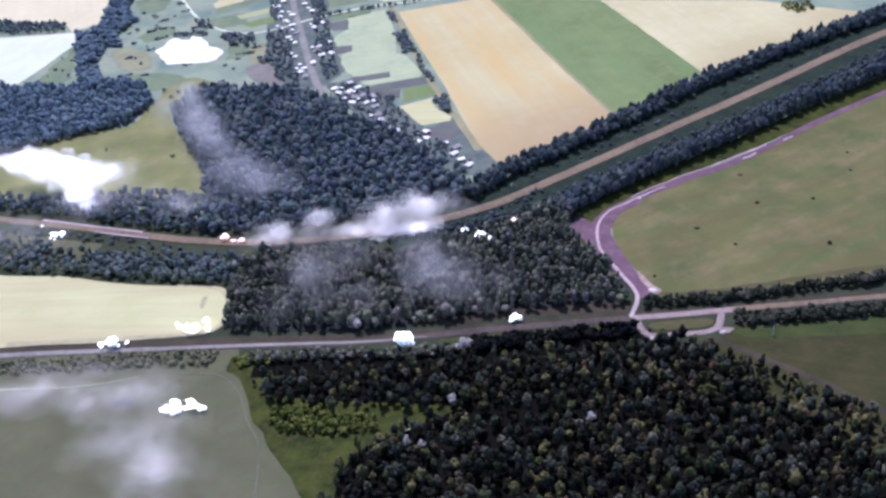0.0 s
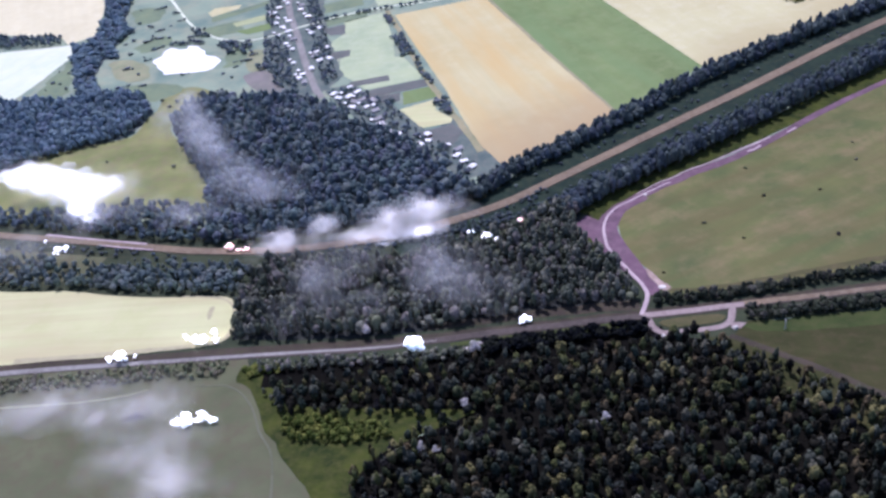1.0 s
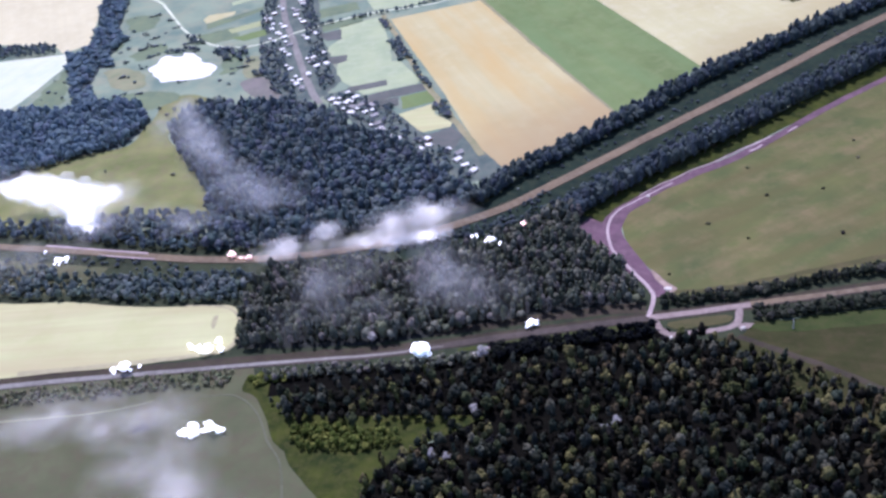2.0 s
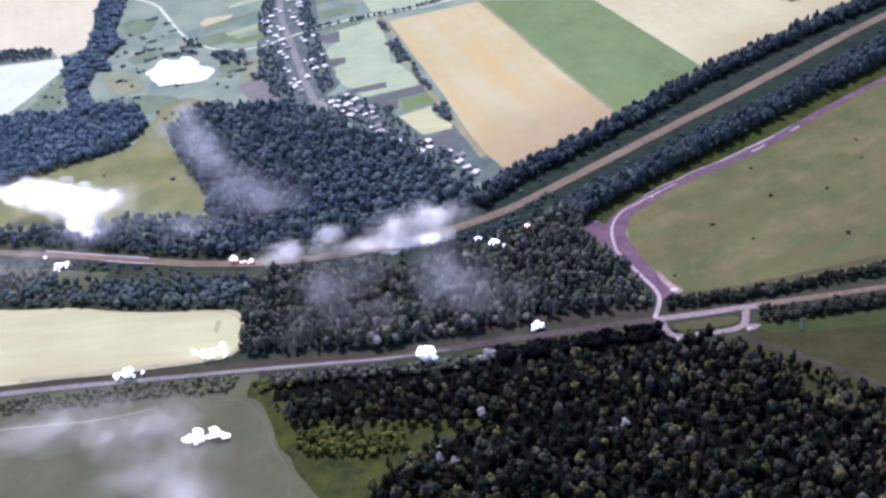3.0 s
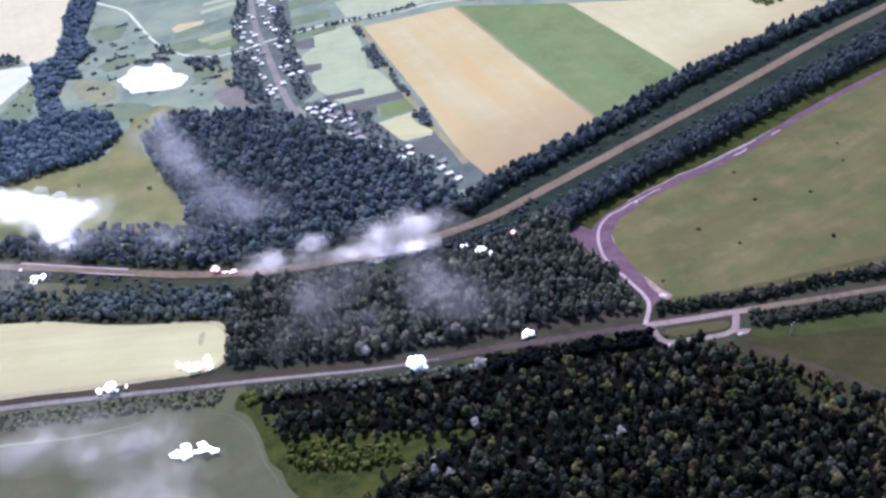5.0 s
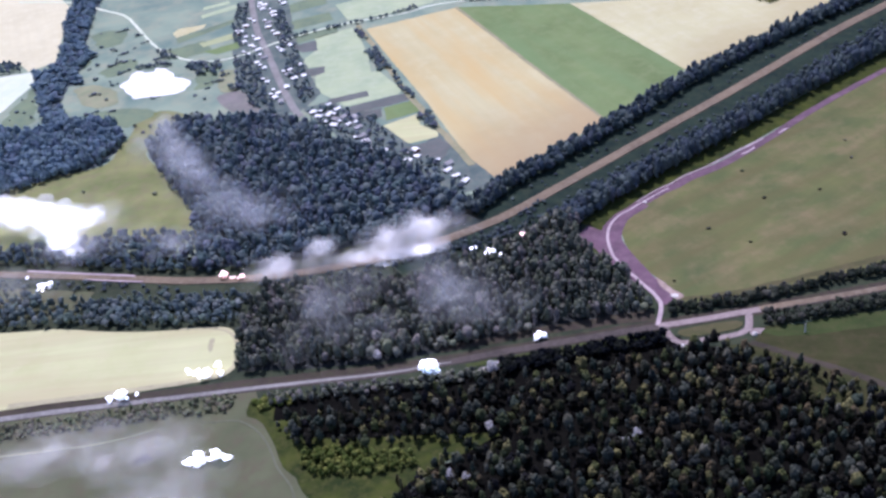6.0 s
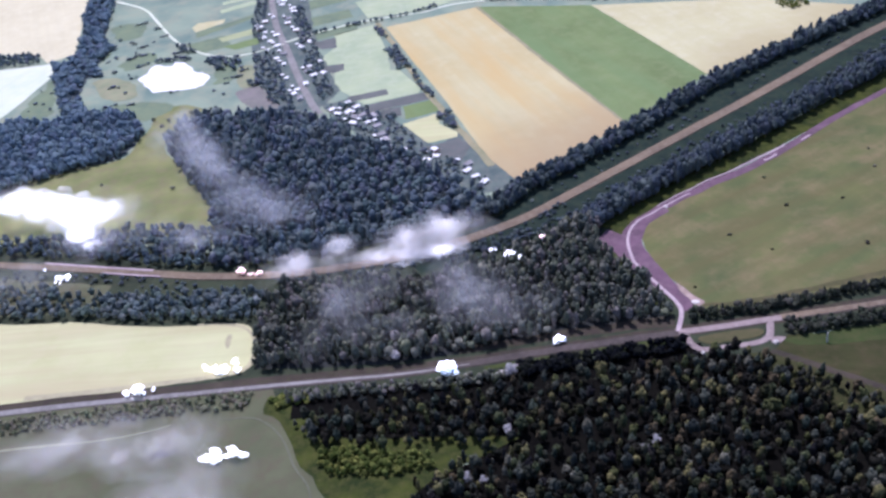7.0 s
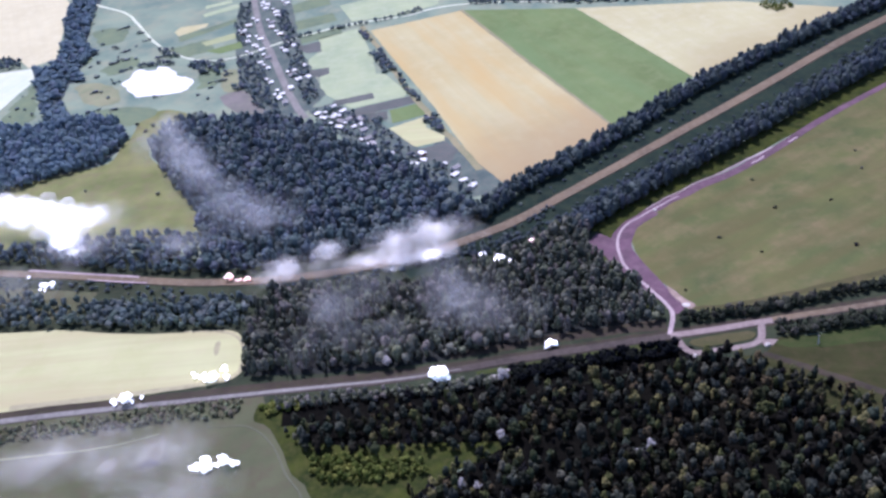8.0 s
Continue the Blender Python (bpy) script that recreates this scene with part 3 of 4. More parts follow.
sheet("fallow_field", [(150, 682), (168, 701), (199, 697), (254, 697), (420, 702), (420, 430), (290, 470), (248, 535), (208, 580), (176, 612), (148, 642), (132, 684)], 0.11, FALLOW, "dull brown green fallow field past the junction", edge=1.0)
sheet("green_margin", [(160, 697), (199, 699), (254, 700), (420, 704), (420, 678), (254, 680), (199, 682), (172, 686)], 0.16, MARGIN, "dark green grass margin below the road", "grass", edge=1.5)
sheet("far_field", [(-215, 1627), (-170, 1640), (-60, 1600), (-62, 1575), (-112, 1552), (-193, 1550)], 0.12, TEAL, "pale grey green field behind the far lane", edge=0.6)
for n, outline in enumerate(([(-422, 1551), (-370, 1573), (-362, 1551), (-413, 1533)], [(-436, 1676), (-382, 1702), (-378, 1683), (-432, 1660)], [(-437, 1714), (-396, 1726), (-392, 1712), (-435, 1699)], [(-410, 1513), (-360, 1533), (-355, 1506), (-388, 1495)])):
    sheet("garden_strip", outline, 0.14, (HAYSTRIP, TEAL, TEAL, CLOVER)[n], "narrow garden strip behind the houses", "garden", edge=1.5)
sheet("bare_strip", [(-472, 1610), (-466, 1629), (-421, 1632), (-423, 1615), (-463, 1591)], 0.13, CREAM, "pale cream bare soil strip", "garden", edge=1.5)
sheet("garden_bed", [(-463, 1589), (-423, 1610), (-375, 1636), (-373, 1617), (-456, 1565)], 0.12, ROUGH, "dark green garden bed behind the houses", "garden", edge=2.0)
for outline in ([(-215, 1277), (-164, 1286), (-162, 1268), (-215, 1259)], [(-185, 1245), (-119, 1259), (-103, 1255), (-105, 1239), (-143, 1230), (-191, 1221)], [(-249, 1386), (-224, 1388), (-222, 1367), (-237, 1360), (-250, 1369)], [(-274, 1479), (-239, 1489), (-236, 1449), (-258, 1451)],
                [(-191, 1219), (-145, 1228), (-146, 1203), (-162, 1200), (-188, 1209)], [(-126, 1109), (-79, 1122), (-66, 1098), (-78, 1071), (-115, 1092)]):
    sheet("garden_bed", outline, 0.18, GARDEN, "dark greyish dug garden bed", "garden", edge=1.5)

sheet("rough_plot", [(-70, 985), (-18, 1000), (-48, 1066), (-84, 1150), (-104, 1085), (-66, 1030)], 0.115, YARD, "rough dark green grass between village and wheat", edge=2.0)
sheet("bare_plot", closed([(-367, 1344), (-337, 1349), (-316, 1305), (-289, 1271), (-278, 1241), (-309, 1251), (-344, 1288), (-362, 1320)], 4), 0.13, MAUVE, "greyish mauve bare plot below the village", edge=2.0)
sheet("grass_plot", closed([(-375, 1427), (-346, 1417), (-336, 1360), (-366, 1356)], 4), 0.13, KNOLL, "dull green grass plot beside the village trees", edge=2.0)
for outline in ([(-301, 1580), (-224, 1600), (-216, 1564), (-285, 1542)], [(-277, 1516), (-212, 1538), (-207, 1510), (-269, 1487)], [(-290, 1660), (-236, 1690), (-228, 1640), (-288, 1620)]):
    sheet("rough_plot", outline, 0.12, ROUGH, "dark rough grass plot behind the village gardens", edge=1.5)
for outline in ([(-668, 1350), (-662, 1440), (-652, 1470), (-640, 1423), (-626, 1345)], [(-607, 1663), (-562, 1663), (-550, 1609), (-585, 1598)], [(-536, 1350), (-481, 1345), (-448, 1315), (-480, 1290), (-530, 1310)],
                [(-470, 1530), (-420, 1560), (-400, 1520), (-440, 1500)], [(-560, 1500), (-520, 1530), (-505, 1500), (-540, 1470)], [(-404, 1460), (-380, 1440), (-376, 1390), (-402, 1380)], [(-640, 1560), (-600, 1580), (-590, 1520), (-630, 1500)]):
    sheet("rough_patch", closed(outline, 4), 0.12, ROUGH, "darker rough grass patch in the meadow", "grass", edge=10.0)
sheet("dry_knoll", closed([(-588, 1444), (-554, 1447), (-522, 1412), (-513, 1368), (-553, 1374)], 4), 0.14, KNOLL, "dry pale knoll beside the pond", "grass", edge=5.0)
for outline in ([(-380, 1710), (-340, 1710), (-318, 1560), (-296, 1470), (-262, 1330), (-244, 1262), (-275, 1250), (-312, 1290), (-348, 1390), (-366, 1500)], [(-342, 1700), (-296, 1690), (-262, 1450), (-226, 1300), (-244, 1262), (-270, 1330), (-316, 1500)],
                [(-250, 1262), (-215, 1270), (-160, 1205), (-118, 1125), (-50, 1030), (-44, 1000), (-66, 990), (-108, 1046), (-142, 1100), (-195, 1155)]):
    sheet("yard_ground", outline, 0.135 + 0.02 * (outline[0][0] > -345) + 0.02 * (outline[0][0] > -255), YARD, "dark trodden yards among the village houses", "yard", edge=4.0)

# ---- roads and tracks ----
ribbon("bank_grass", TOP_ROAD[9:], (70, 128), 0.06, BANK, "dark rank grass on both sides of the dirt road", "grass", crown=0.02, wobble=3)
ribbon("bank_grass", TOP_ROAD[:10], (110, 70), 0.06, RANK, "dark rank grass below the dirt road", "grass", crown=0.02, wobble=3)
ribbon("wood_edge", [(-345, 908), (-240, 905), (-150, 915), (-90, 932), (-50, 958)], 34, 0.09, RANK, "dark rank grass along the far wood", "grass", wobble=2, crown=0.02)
ribbon("dirt_road", TOP_ROAD, (11, 15), 1.0, DIRT, "brown dirt road on a low bank between tree belts", crown=0.3, thick=1.1)
ribbon("wheel_rut", [(-523, 962), (-470, 944), (-440, 934), (-400, 921)], 3.0, 1.42, CHALK, "pale dusty wheel rut on the dirt road", "track", wobble=0.3, crown=0.05, thick=0.1)
ribbon("wheel_rut", [(-455, 929), (-425, 919), (-390, 908)], 2.2, 1.38, CHALK, "pale dusty wheel rut on the dirt road", "track", wobble=0.3, crown=0.05, thick=0.1)
# this first strip paints the shadow that falls between belt and wood
ribbon("wood_margin", [(-240, 685), (-147, 685), (-50, 687), (40, 692), (98, 692)], 26, 0.19, SHADED_LITTER, "near-black strip painted as the shadow between belt and wood", "forest floor", wobble=2)
ribbon("wood_margin", [(150, 684), (177, 661), (206, 636), (246, 596), (296, 538), (336, 472)], 7, 0.15, VERGE, "brown bare margin along the oak wood", "bare soil", wobble=2)
ribbon("hedge_ground", [(-760, 707), (-474, 706), (-380, 705), (-334, 705), (-290, 703)], (38, 28), 0.14, PADDOCK, "rough grey green grass under the hedge", "grass", wobble=2, crown=0.02)
ribbon("belt_ground", [(96, 738), (141, 738), (191, 741), (241, 748), (300, 754), (420, 768)], 15, 0.14, RANK, "dark grass under the roadside belt", "grass", wobble=1.5, crown=0.02)
ribbon("field_border", [(-340, 819), (-305, 812), (-289, 801), (-281, 782), (-280, 760), (-287, 745), (-316, 740), (-389, 740), (-480, 742)], (2, 7), 0.2, STALKS, "brownish trodden border of the barley", "bare soil", wobble=1.0, crown=0.03)
sheet("pale_spill", [(152, 694), (160, 692), (166, 697), (160, 699), (154, 700)], 0.5, REDSAND, "pale sand spill beside the slip road", "bare soil", edge=1.2)
ribbon("road_verge", [(x, y + (5.5 if x < -90 else 1.5)) for x, y in LOW_ROAD], 15, 0.15, VERGE, "worn brownish grass verge along the asphalt road", "verge", wobble=2, crown=0.1)
ribbon("road_verge", [(-100, 732), (-52, 735), (-2, 738), (46, 738), (84, 737)], (8, 16), 0.17, VERGE, "brown worn verge below the mixed wood", "verge", wobble=2, crown=0.05)
ribbon("road_grass", [(-80, 706), (-52, 707), (-8, 709), (40, 710), (78, 711)], (5, 8), 0.3, MARGIN, "olive grass strip beside the asphalt road", "grass", wobble=2, crown=0.03)
ribbon("road", LOW_ROAD, 8.5, 0.42, ASPHALT, "old dark asphalt country road", crown=0.12)
ribbon("road_dust", [(-800, 727), (-483, 726), (-338, 721), (-242, 717), (-147, 712), (-92, 714)], (8, 1.2), 0.52, DUST, "pale dust on the asphalt road", "dust", crown=0.14, thick=0.02)
ribbon("road_dust", [(170, 724), (266, 727), (420, 735), (700, 760)], (7, 5), 0.53, DIRT, "pale dust on the asphalt road", "dust", crown=0.14, thick=0.02)
ribbon("pasture_edge", [(112, 752), (141, 751), (193, 756), (274, 766), (420, 783), (700, 815)], (5, 9), 0.2, EDGE, "brownish worn grass along the roadside belt", "grass", wobble=3, crown=0.03)
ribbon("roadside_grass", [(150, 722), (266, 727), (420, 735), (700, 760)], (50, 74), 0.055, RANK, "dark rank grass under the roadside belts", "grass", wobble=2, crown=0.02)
ribbon("slip_road", [(88, 716), (91, 703), (99, 695), (120, 695), (144, 696), (154, 703), (158, 714), (160, 722)], 6.2, 0.40, REDSAND, "pinkish dusty slip road round a grass island", crown=0.1)
ribbon("junction_road", [(84, 721), (110, 721), (138, 722), (178, 724)], 7.5, 0.5, REDSAND, "pinkish dust on the road at the junction", "dust", crown=0.14)
sheet("loam_patch", closed([(96, 748), (108, 762), (100, 780), (92, 806), (84, 838), (82, 864), (94, 890), (118, 910), (93, 910), (66, 898), (46, 880), (41, 860), (56, 838), (64, 815), (80, 785), (90, 762)], 4), 0.20, PLOUGH, "purplish bare loam round the track's bend", "bare soil", edge=1.0)
ribbon("loam_strip", TRACK[6:], (16, 7), 0.24, PLOUGH, "purplish bare loam strip beside the pasture", "bare soil", wobble=2, crown=0.1)
sheet("grass_island", closed([(100, 712), (148, 713), (146, 703), (120, 701), (102, 702)], 3), 0.45, EDGE, "small olive grass island inside the slip road", "grass", edge=0.5)
sheet("worn_patch", closed([(-308, 796), (-304, 797), (-303, 784), (-305, 777), (-308, 784)], 4), 0.16, STALKS, "brownish worn patch in the barley", "bare soil", edge=1.0)
ribbon("track_edge", [(108, 919), (144, 943), (185, 965), (232, 990), (262, 1008)], (1.0, 2.6), 0.5, CHALK, "broken pale edge of the loam strip", "track", crown=0.05, wobble=2.0)
ribbon("grass_margin", [(78, 756), (72, 785), (58, 822), (52, 850)], (7, 4), 0.18, MARGIN, "olive grass strip between wood and track", "grass", wobble=2)
ribbon("field_track", TRACK[:10], (4.2, 2), 0.5, CHALK, "pale dusty field track curving up from the junction", "track", crown=0.1, wobble=1.0)
sheet("sand_spill", closed([(98, 790), (103, 780), (108, 768), (115, 758), (108, 753), (103, 764), (98, 778)], 4), 0.3, SPILL, "pale reddish sand spill at the field corner", "bare soil", edge=1.0)
ribbon("pale_streak", [(-62, 704), (-53, 705), (-44, 707)], 2.2, 0.62, CHALK, "short pale streak beside the road", "bare soil", wobble=0.5, crown=0.03)
ribbon("pale_streak", [(232, 981), (240, 985), (248, 992)], 2.4, 0.5, CHALK, "short pale streak on the loam", "bare soil", wobble=1.0, crown=0.03)
ribbon("pale_streak", [(281, 1014), (287, 1018), (293, 1022)], 2.0, 0.5, CHALK, "short pale streak on the loam", "bare soil", wobble=1.0, crown=0.03)
ribbon("grass_margin", [(56, 888), (102, 926), (190, 982), (264, 1030), (347, 1083), (447, 1145), (617, 1255)], 30, 0.20, LUSH, "yellow green grass margin below the tree belt", "grass", wobble=3)
ribbon("lane", [(-800, 1900), (-689, 1848), (-623, 1784), (-572, 1732), (-538, 1665), (-498, 1579), (-462, 1524), (-421, 1484), (-374, 1470), (-314, 1492)], (6.0, 3.6), 0.3, PALE, "pale gravel lane curving to the village")
ribbon("street", [(-366, 1760), (-357, 1711), (-336, 1578), (-310, 1469), (-287, 1371), (-267, 1292), (-249, 1237)], 10, 0.32, DUST, "grey village street between houses", crown=0.1)
ribbon("far_lane", [(-317, 1496), (-277, 1514), (-201, 1539), (-112, 1543), (-61, 1559), (20, 1550), (120, 1510)], 5, 0.3, PALE, "pale far lane with hedges", crown=0.1)
ribbon("farm_track", [(-178, 1524), (-160, 1455), (-128, 1318), (-98, 1214), (-74, 1136), (-46, 1046)], (8, 9), 0.22, MARGINAL, "worn grassy farm track along the wheat", "track", crown=0.1, wobble=3)
ribbon("field_margin", [(-30, 1536), (38, 1326), (76, 1212), (111, 1108)], (6, 4), 0.2, MARGINAL, "worn brownish margin between wheat and clover", "bare soil", crown=0.05, wobble=1.2)
ribbon("paddock_track", [(-760, 684), (-469, 678), (-385, 676), (-340, 684)], (3.5, 1.0), 0.3, KNOLL, "faint pale track across the paddock", "track", wobble=1.0, crown=0.05)
ribbon("paddock_track", [(-300, 684), (-268, 678), (-246, 655), (-234, 622), (-218, 588), (-210, 520)], (1.5, 2.2), 0.3, FAINT, "faint trodden edge of the paddock", "track", wobble=1.0, crown=0.05)
sheet("pond", [(-520, 1431), (-510, 1460), (-505, 1477), (-490, 1468), (-478, 1466), (-477, 1480), (-461, 1471), (-450, 1450), (-440, 1436), (-428, 1424), (-415, 1405), (-416, 1384), (-430, 1370), (-455, 1373), (-490, 1377), (-498, 1392), (-505, 1408)], 0.2, WATER, "pond in the meadow with sky glare painted white", "water", edge=5.0)

# ---- woods ----
rng = np.random.default_rng(7)
front = scatter(FRONT_WOOD, 7.7, rng, 0.6)
lane = curve_through([(-80, 612), (-45, 606), (-5, 602)], 6)
front = front[np.hypot(*(front[:, None] - lane[None]).transpose(2, 0, 1)).min(1) > 5.0]
near = (front[:, 1] < 600) & (front[:, 0] > -60) & (front[:, 0] < 140) & (front[:, 1] > 520)
NEAR_PLACES = front[near][:140]
kept = np.ones(len(front), bool)
kept[np.flatnonzero(near)[:140]] = False
woodland("oak_wood", front[kept], "broad", 14.0, LEAF_FRONT, "dense dark olive oak wood with black gaps", seed=1, width=0.70, low=0.55, high=1.3)
middle = scatter(MID_WOOD, 6.3, rng, 0.5)
order = np.argsort(middle[:, 1] + 0.08 * np.abs(middle[:, 0]))
MID_PLACES, middle = middle[order[:90]], middle[order[90:]]
woodland("mixed_wood", middle, "slim", 16.0, LEAF_MID, "dense dark green mixed wood between two roads", seed=2, width=0.80, low=0.5, high=1.3)
woodland("far_wood", scatter(UP_WOOD, 7.0, rng, 0.5), "mixed", 16.0, LEAF_FAR, "dense dark wood below the village, blued by painted haze", seed=3, width=0.92, low=0.5, high=1.3)
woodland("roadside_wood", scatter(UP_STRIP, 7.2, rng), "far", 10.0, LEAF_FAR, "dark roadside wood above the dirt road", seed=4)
woodland("rounded_wood", scatter(LEFT_WOOD, 6.8, rng), "mixed", 14.0, LEAF_BLUE, "dense wood with a rounded end, blued by painted haze", seed=5, width=1.1)
sheet("belt_floor", LEFT_BELT, 0.15, HAZED_UNDERWOOD, "brushy floor under the tree belt, paled by painted haze", "forest floor", edge=4.0)
west_belt = scatter(LEFT_BELT, 7.0, rng, 0.6)
west_belt = west_belt[rng.random(len(west_belt)) < 0.8]
woodland("tree_belt", west_belt, "far", 8.5, LEAF_BLUE, "dark tree belt beside the stubble, blued by painted haze", "tree belt", seed=6, width=1.7, low=0.5, high=1.4)
bushy = scatter(A_BELT, 6.2, rng)
bushy = bushy[(bushy[:, 0] > -430) | (rng.random(len(bushy)) < 0.6)]
woodland("tree_belt", bushy, "mixed", 10.0, LEAF_GREYGREEN, "bushy grey green tree belt above the barley", "tree belt", seed=7, width=1.1)
SOUTH_BELT = strip([(30, 894), (90, 938), (165, 985), (245, 1037), (325, 1094), (415, 1148), (560, 1242), (600, 1268)], 21)
NORTH_BELT = strip([(-58, 945), (-8, 992), (60, 1038), (135, 1096), (215, 1160), (300, 1216), (390, 1273), (500, 1335), (570, 1378)], 22)
belt = scatter(SOUTH_BELT, 4.8, rng, 0.5)
order = np.argsort(belt[:, 0])
BELT_PLACES, belt = belt[order[:70]], belt[order[70:]]
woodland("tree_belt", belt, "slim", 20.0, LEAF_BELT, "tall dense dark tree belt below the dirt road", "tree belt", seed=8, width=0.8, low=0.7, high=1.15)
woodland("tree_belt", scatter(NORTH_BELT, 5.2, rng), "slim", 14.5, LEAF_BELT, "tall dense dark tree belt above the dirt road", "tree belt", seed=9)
LOW_BELT = strip([(-246, 697), (-194, 696), (-147, 692), (-100, 691), (-54, 694)], 13)
woodland("roadside_belt", scatter(LOW_BELT, 4.6, rng), "mixed", 7.0, LEAF_MID, "dark bushy belt below the asphalt road", "tree belt", seed=10, width=1.2)
woodland("roadside_belt", scatter(strip([(-50, 694), (-8, 697), (40, 700), (84, 701)], 16), 4.4, rng), "broad", 8.0, LEAF_DARK, "dense hedge below the asphalt road, its shade painted nearly black", "tree belt", seed=25, width=1.2)
woodland("roadside_belt", scatter(strip([(98, 737), (141, 737), (191, 740), (241, 747), (300, 752), (420, 766)], 9), 3.9, rng), "mixed", 8.5, LEAF_ROADSIDE, "grey green belt between road and pasture", "tree belt", seed=11, width=1.2)
woodland("roadside_belt", scatter(strip([(168, 708), (203, 707), (257, 707), (420, 712)], 14), 4.0, rng), "mixed", 7.5, LEAF_ROADSIDE, "dark green belt between road and fallow", "tree belt", seed=12, width=1.2)
woodland("thicket", scatter(strip([(-100, 868), (-45, 889), (34, 920), (100, 968), (180, 1022), (280, 1090), (400, 1172), (560, 1280)], 20), 6.0, rng, 0.6), "bush", 5.0, LEAF_BELT, "dark scrub between dirt road and tree belt", "scrub", seed=26, width=1.4, low=0.5, high=1.4)
woodland("hedge", scatter(strip([(-600, 706), (-474, 705), (-380, 705), (-334, 705), (-276, 702)], 20), 4.3, rng, 0.6), "mixed", 4.4, LEAF_SCRUB, "low grey green hedge below the road", "hedge", seed=13, width=1.6, low=0.5, high=1.2)
woodland("hedge", scatter([(-1000, 1660), (-741, 1588), (-706, 1576), (-697, 1548), (-728, 1548), (-1000, 1600)], 7.0, rng), "far", 9.0, LEAF_FAR, "dark hedge between two pale fields", "hedge", seed=14)
woodland("shrubs", scatter([(-214, 612), (-212, 630), (-188, 629), (-150, 619), (-128, 612), (-126, 598), (-160, 596), (-196, 602)], 3.7, rng, 0.55), "broad", 6.6, LEAF_SHRUB, "yellow green shrubs at the clearing's edge", "shrub", seed=15, width=1.0)
woodland("shrubs", scatter([(-262, 704), (-226, 702), (-222, 690), (-250, 688)], 4.4, rng), "bush", 4.5, LEAF_SHRUB, "yellow green shrubs beside the road", "shrub", seed=16, width=1.7)

# far and village greenery
STREET_HOUSES = [(-333, 1657), (-313, 1636), (-318, 1589), (-353, 1591), (-358, 1569), (-337, 1505), (-325, 1484), (-288, 1466), (-301, 1537), (-322, 1436), (-309, 1411), (-272, 1391), (-264, 1359), (-250, 1362), (-283, 1318), (-277, 1289), (-301, 1360), (-340, 1685), (-300, 1668), (-349, 1543), (-330, 1527)]
LOWER_HOUSES = [(-231, 1243), (-212, 1229), (-202, 1240), (-194, 1214), (-187, 1192), (-175, 1179), (-170, 1155), (-204, 1196), (-163, 1138), (-155, 1117), (-143, 1108), (-139, 1091), (-116, 1076), (-106, 1083), (-74, 1040), (-57, 1011)]
yards = np.vstack([scatter(o, 8.0, rng, 0.6) for o in (
    [(-360, 1470), (-326, 1462), (-304, 1350), (-276, 1262), (-290, 1252), (-320, 1300), (-346, 1390)],
    [(-318, 1640), (-298, 1640), (-262, 1440), (-232, 1290), (-248, 1270), (-278, 1400)],
    [(-376, 1700), (-360, 1700), (-346, 1520), (-358, 1500), (-376, 1590)],
    [(-246, 1255), (-215, 1268), (-160, 1200), (-120, 1115), (-60, 1030), (-48, 1000), (-66, 995), (-108, 1050), (-142, 1105), (-195, 1160)],
)])
gap = np.hypot(*(yards[:, None] - np.array(STREET_HOUSES + LOWER_HOUSES, float)[None] + (0, 4)).transpose(2, 0, 1)).min(1)
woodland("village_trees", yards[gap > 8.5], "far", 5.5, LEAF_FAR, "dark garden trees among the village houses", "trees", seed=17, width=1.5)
woodland("garden_hedge", np.vstack([scatter(strip(o, w), 6.0, rng, 0.5) for o, w in (
    ([(-180, 1505), (-166, 1455)], 8), ([(-160, 1420), (-150, 1385), (-140, 1345)], 17), ([(-130, 1327), (-116, 1273), (-104, 1240)], 6), ([(-95, 1192), (-90, 1170), (-82, 1150)], 16),
    ([(-300, 1503), (-246, 1524), (-171, 1533), (-85, 1558)], 5), ([(-20, 1562), (60, 1540), (132, 1508), (240, 1480), (350, 1450)], 16), ([(-160, 1205), (-152, 1190)], 9),
)]), "far", 6.0, LEAF_FAR, "dark hedge trees between the village plots", "hedge", seed=18, width=1.5)
woodland("grove", scatter(closed([(366, 1398), (392, 1408), (414, 1388), (400, 1368), (376, 1372)], 3), 6.0, rng, 0.5), "bush", 4.0, LEAF_SHRUB, "small round grove in the stubble", "grove", seed=24, width=1.6)
woodland("pond_trees", np.vstack([scatter(o, 8.0, rng, 0.5) for o in (
    [(-430, 1472), (-378, 1462), (-368, 1418), (-408, 1420)], [(-512, 1492), (-455, 1490), (-436, 1455), (-452, 1478), (-508, 1480)], [(-492, 1552), (-462, 1534), (-448, 1500), (-470, 1508)],
    [(-350, 1375), (-310, 1345), (-318, 1330), (-358, 1360)])]), "far", 6.5, LEAF_FAR, "dark bushy trees round the glaring pond", "trees", seed=19, width=1.6)
loose = scatter([(-610, 1720), (-560, 1340), (-480, 1330), (-430, 1345), (-300, 1300), (-330, 1470), (-430, 1500), (-520, 1640)], 20, rng, 0.8)
loose = loose[rng.random(len(loose)) < 0.26]
loose = loose[~inside(loose, np.array([(-530, 1430), (-510, 1490), (-440, 1480), (-408, 1405), (-418, 1368), (-500, 1372)], float))]
woodland("meadow_bushes", np.vstack([loose, loose[::2] + (4, 1), loose[::3] + (-4, -1), loose[::4] + (9, 3), scatter([(-690, 1380), (-640, 1500), (-612, 1420), (-625, 1350)], 26, rng)]), "bush", 3.0, LEAF_FAR, "scattered dark bushes on the sage green meadow", "bush", seed=20, width=2.8, low=0.4, high=1.5)
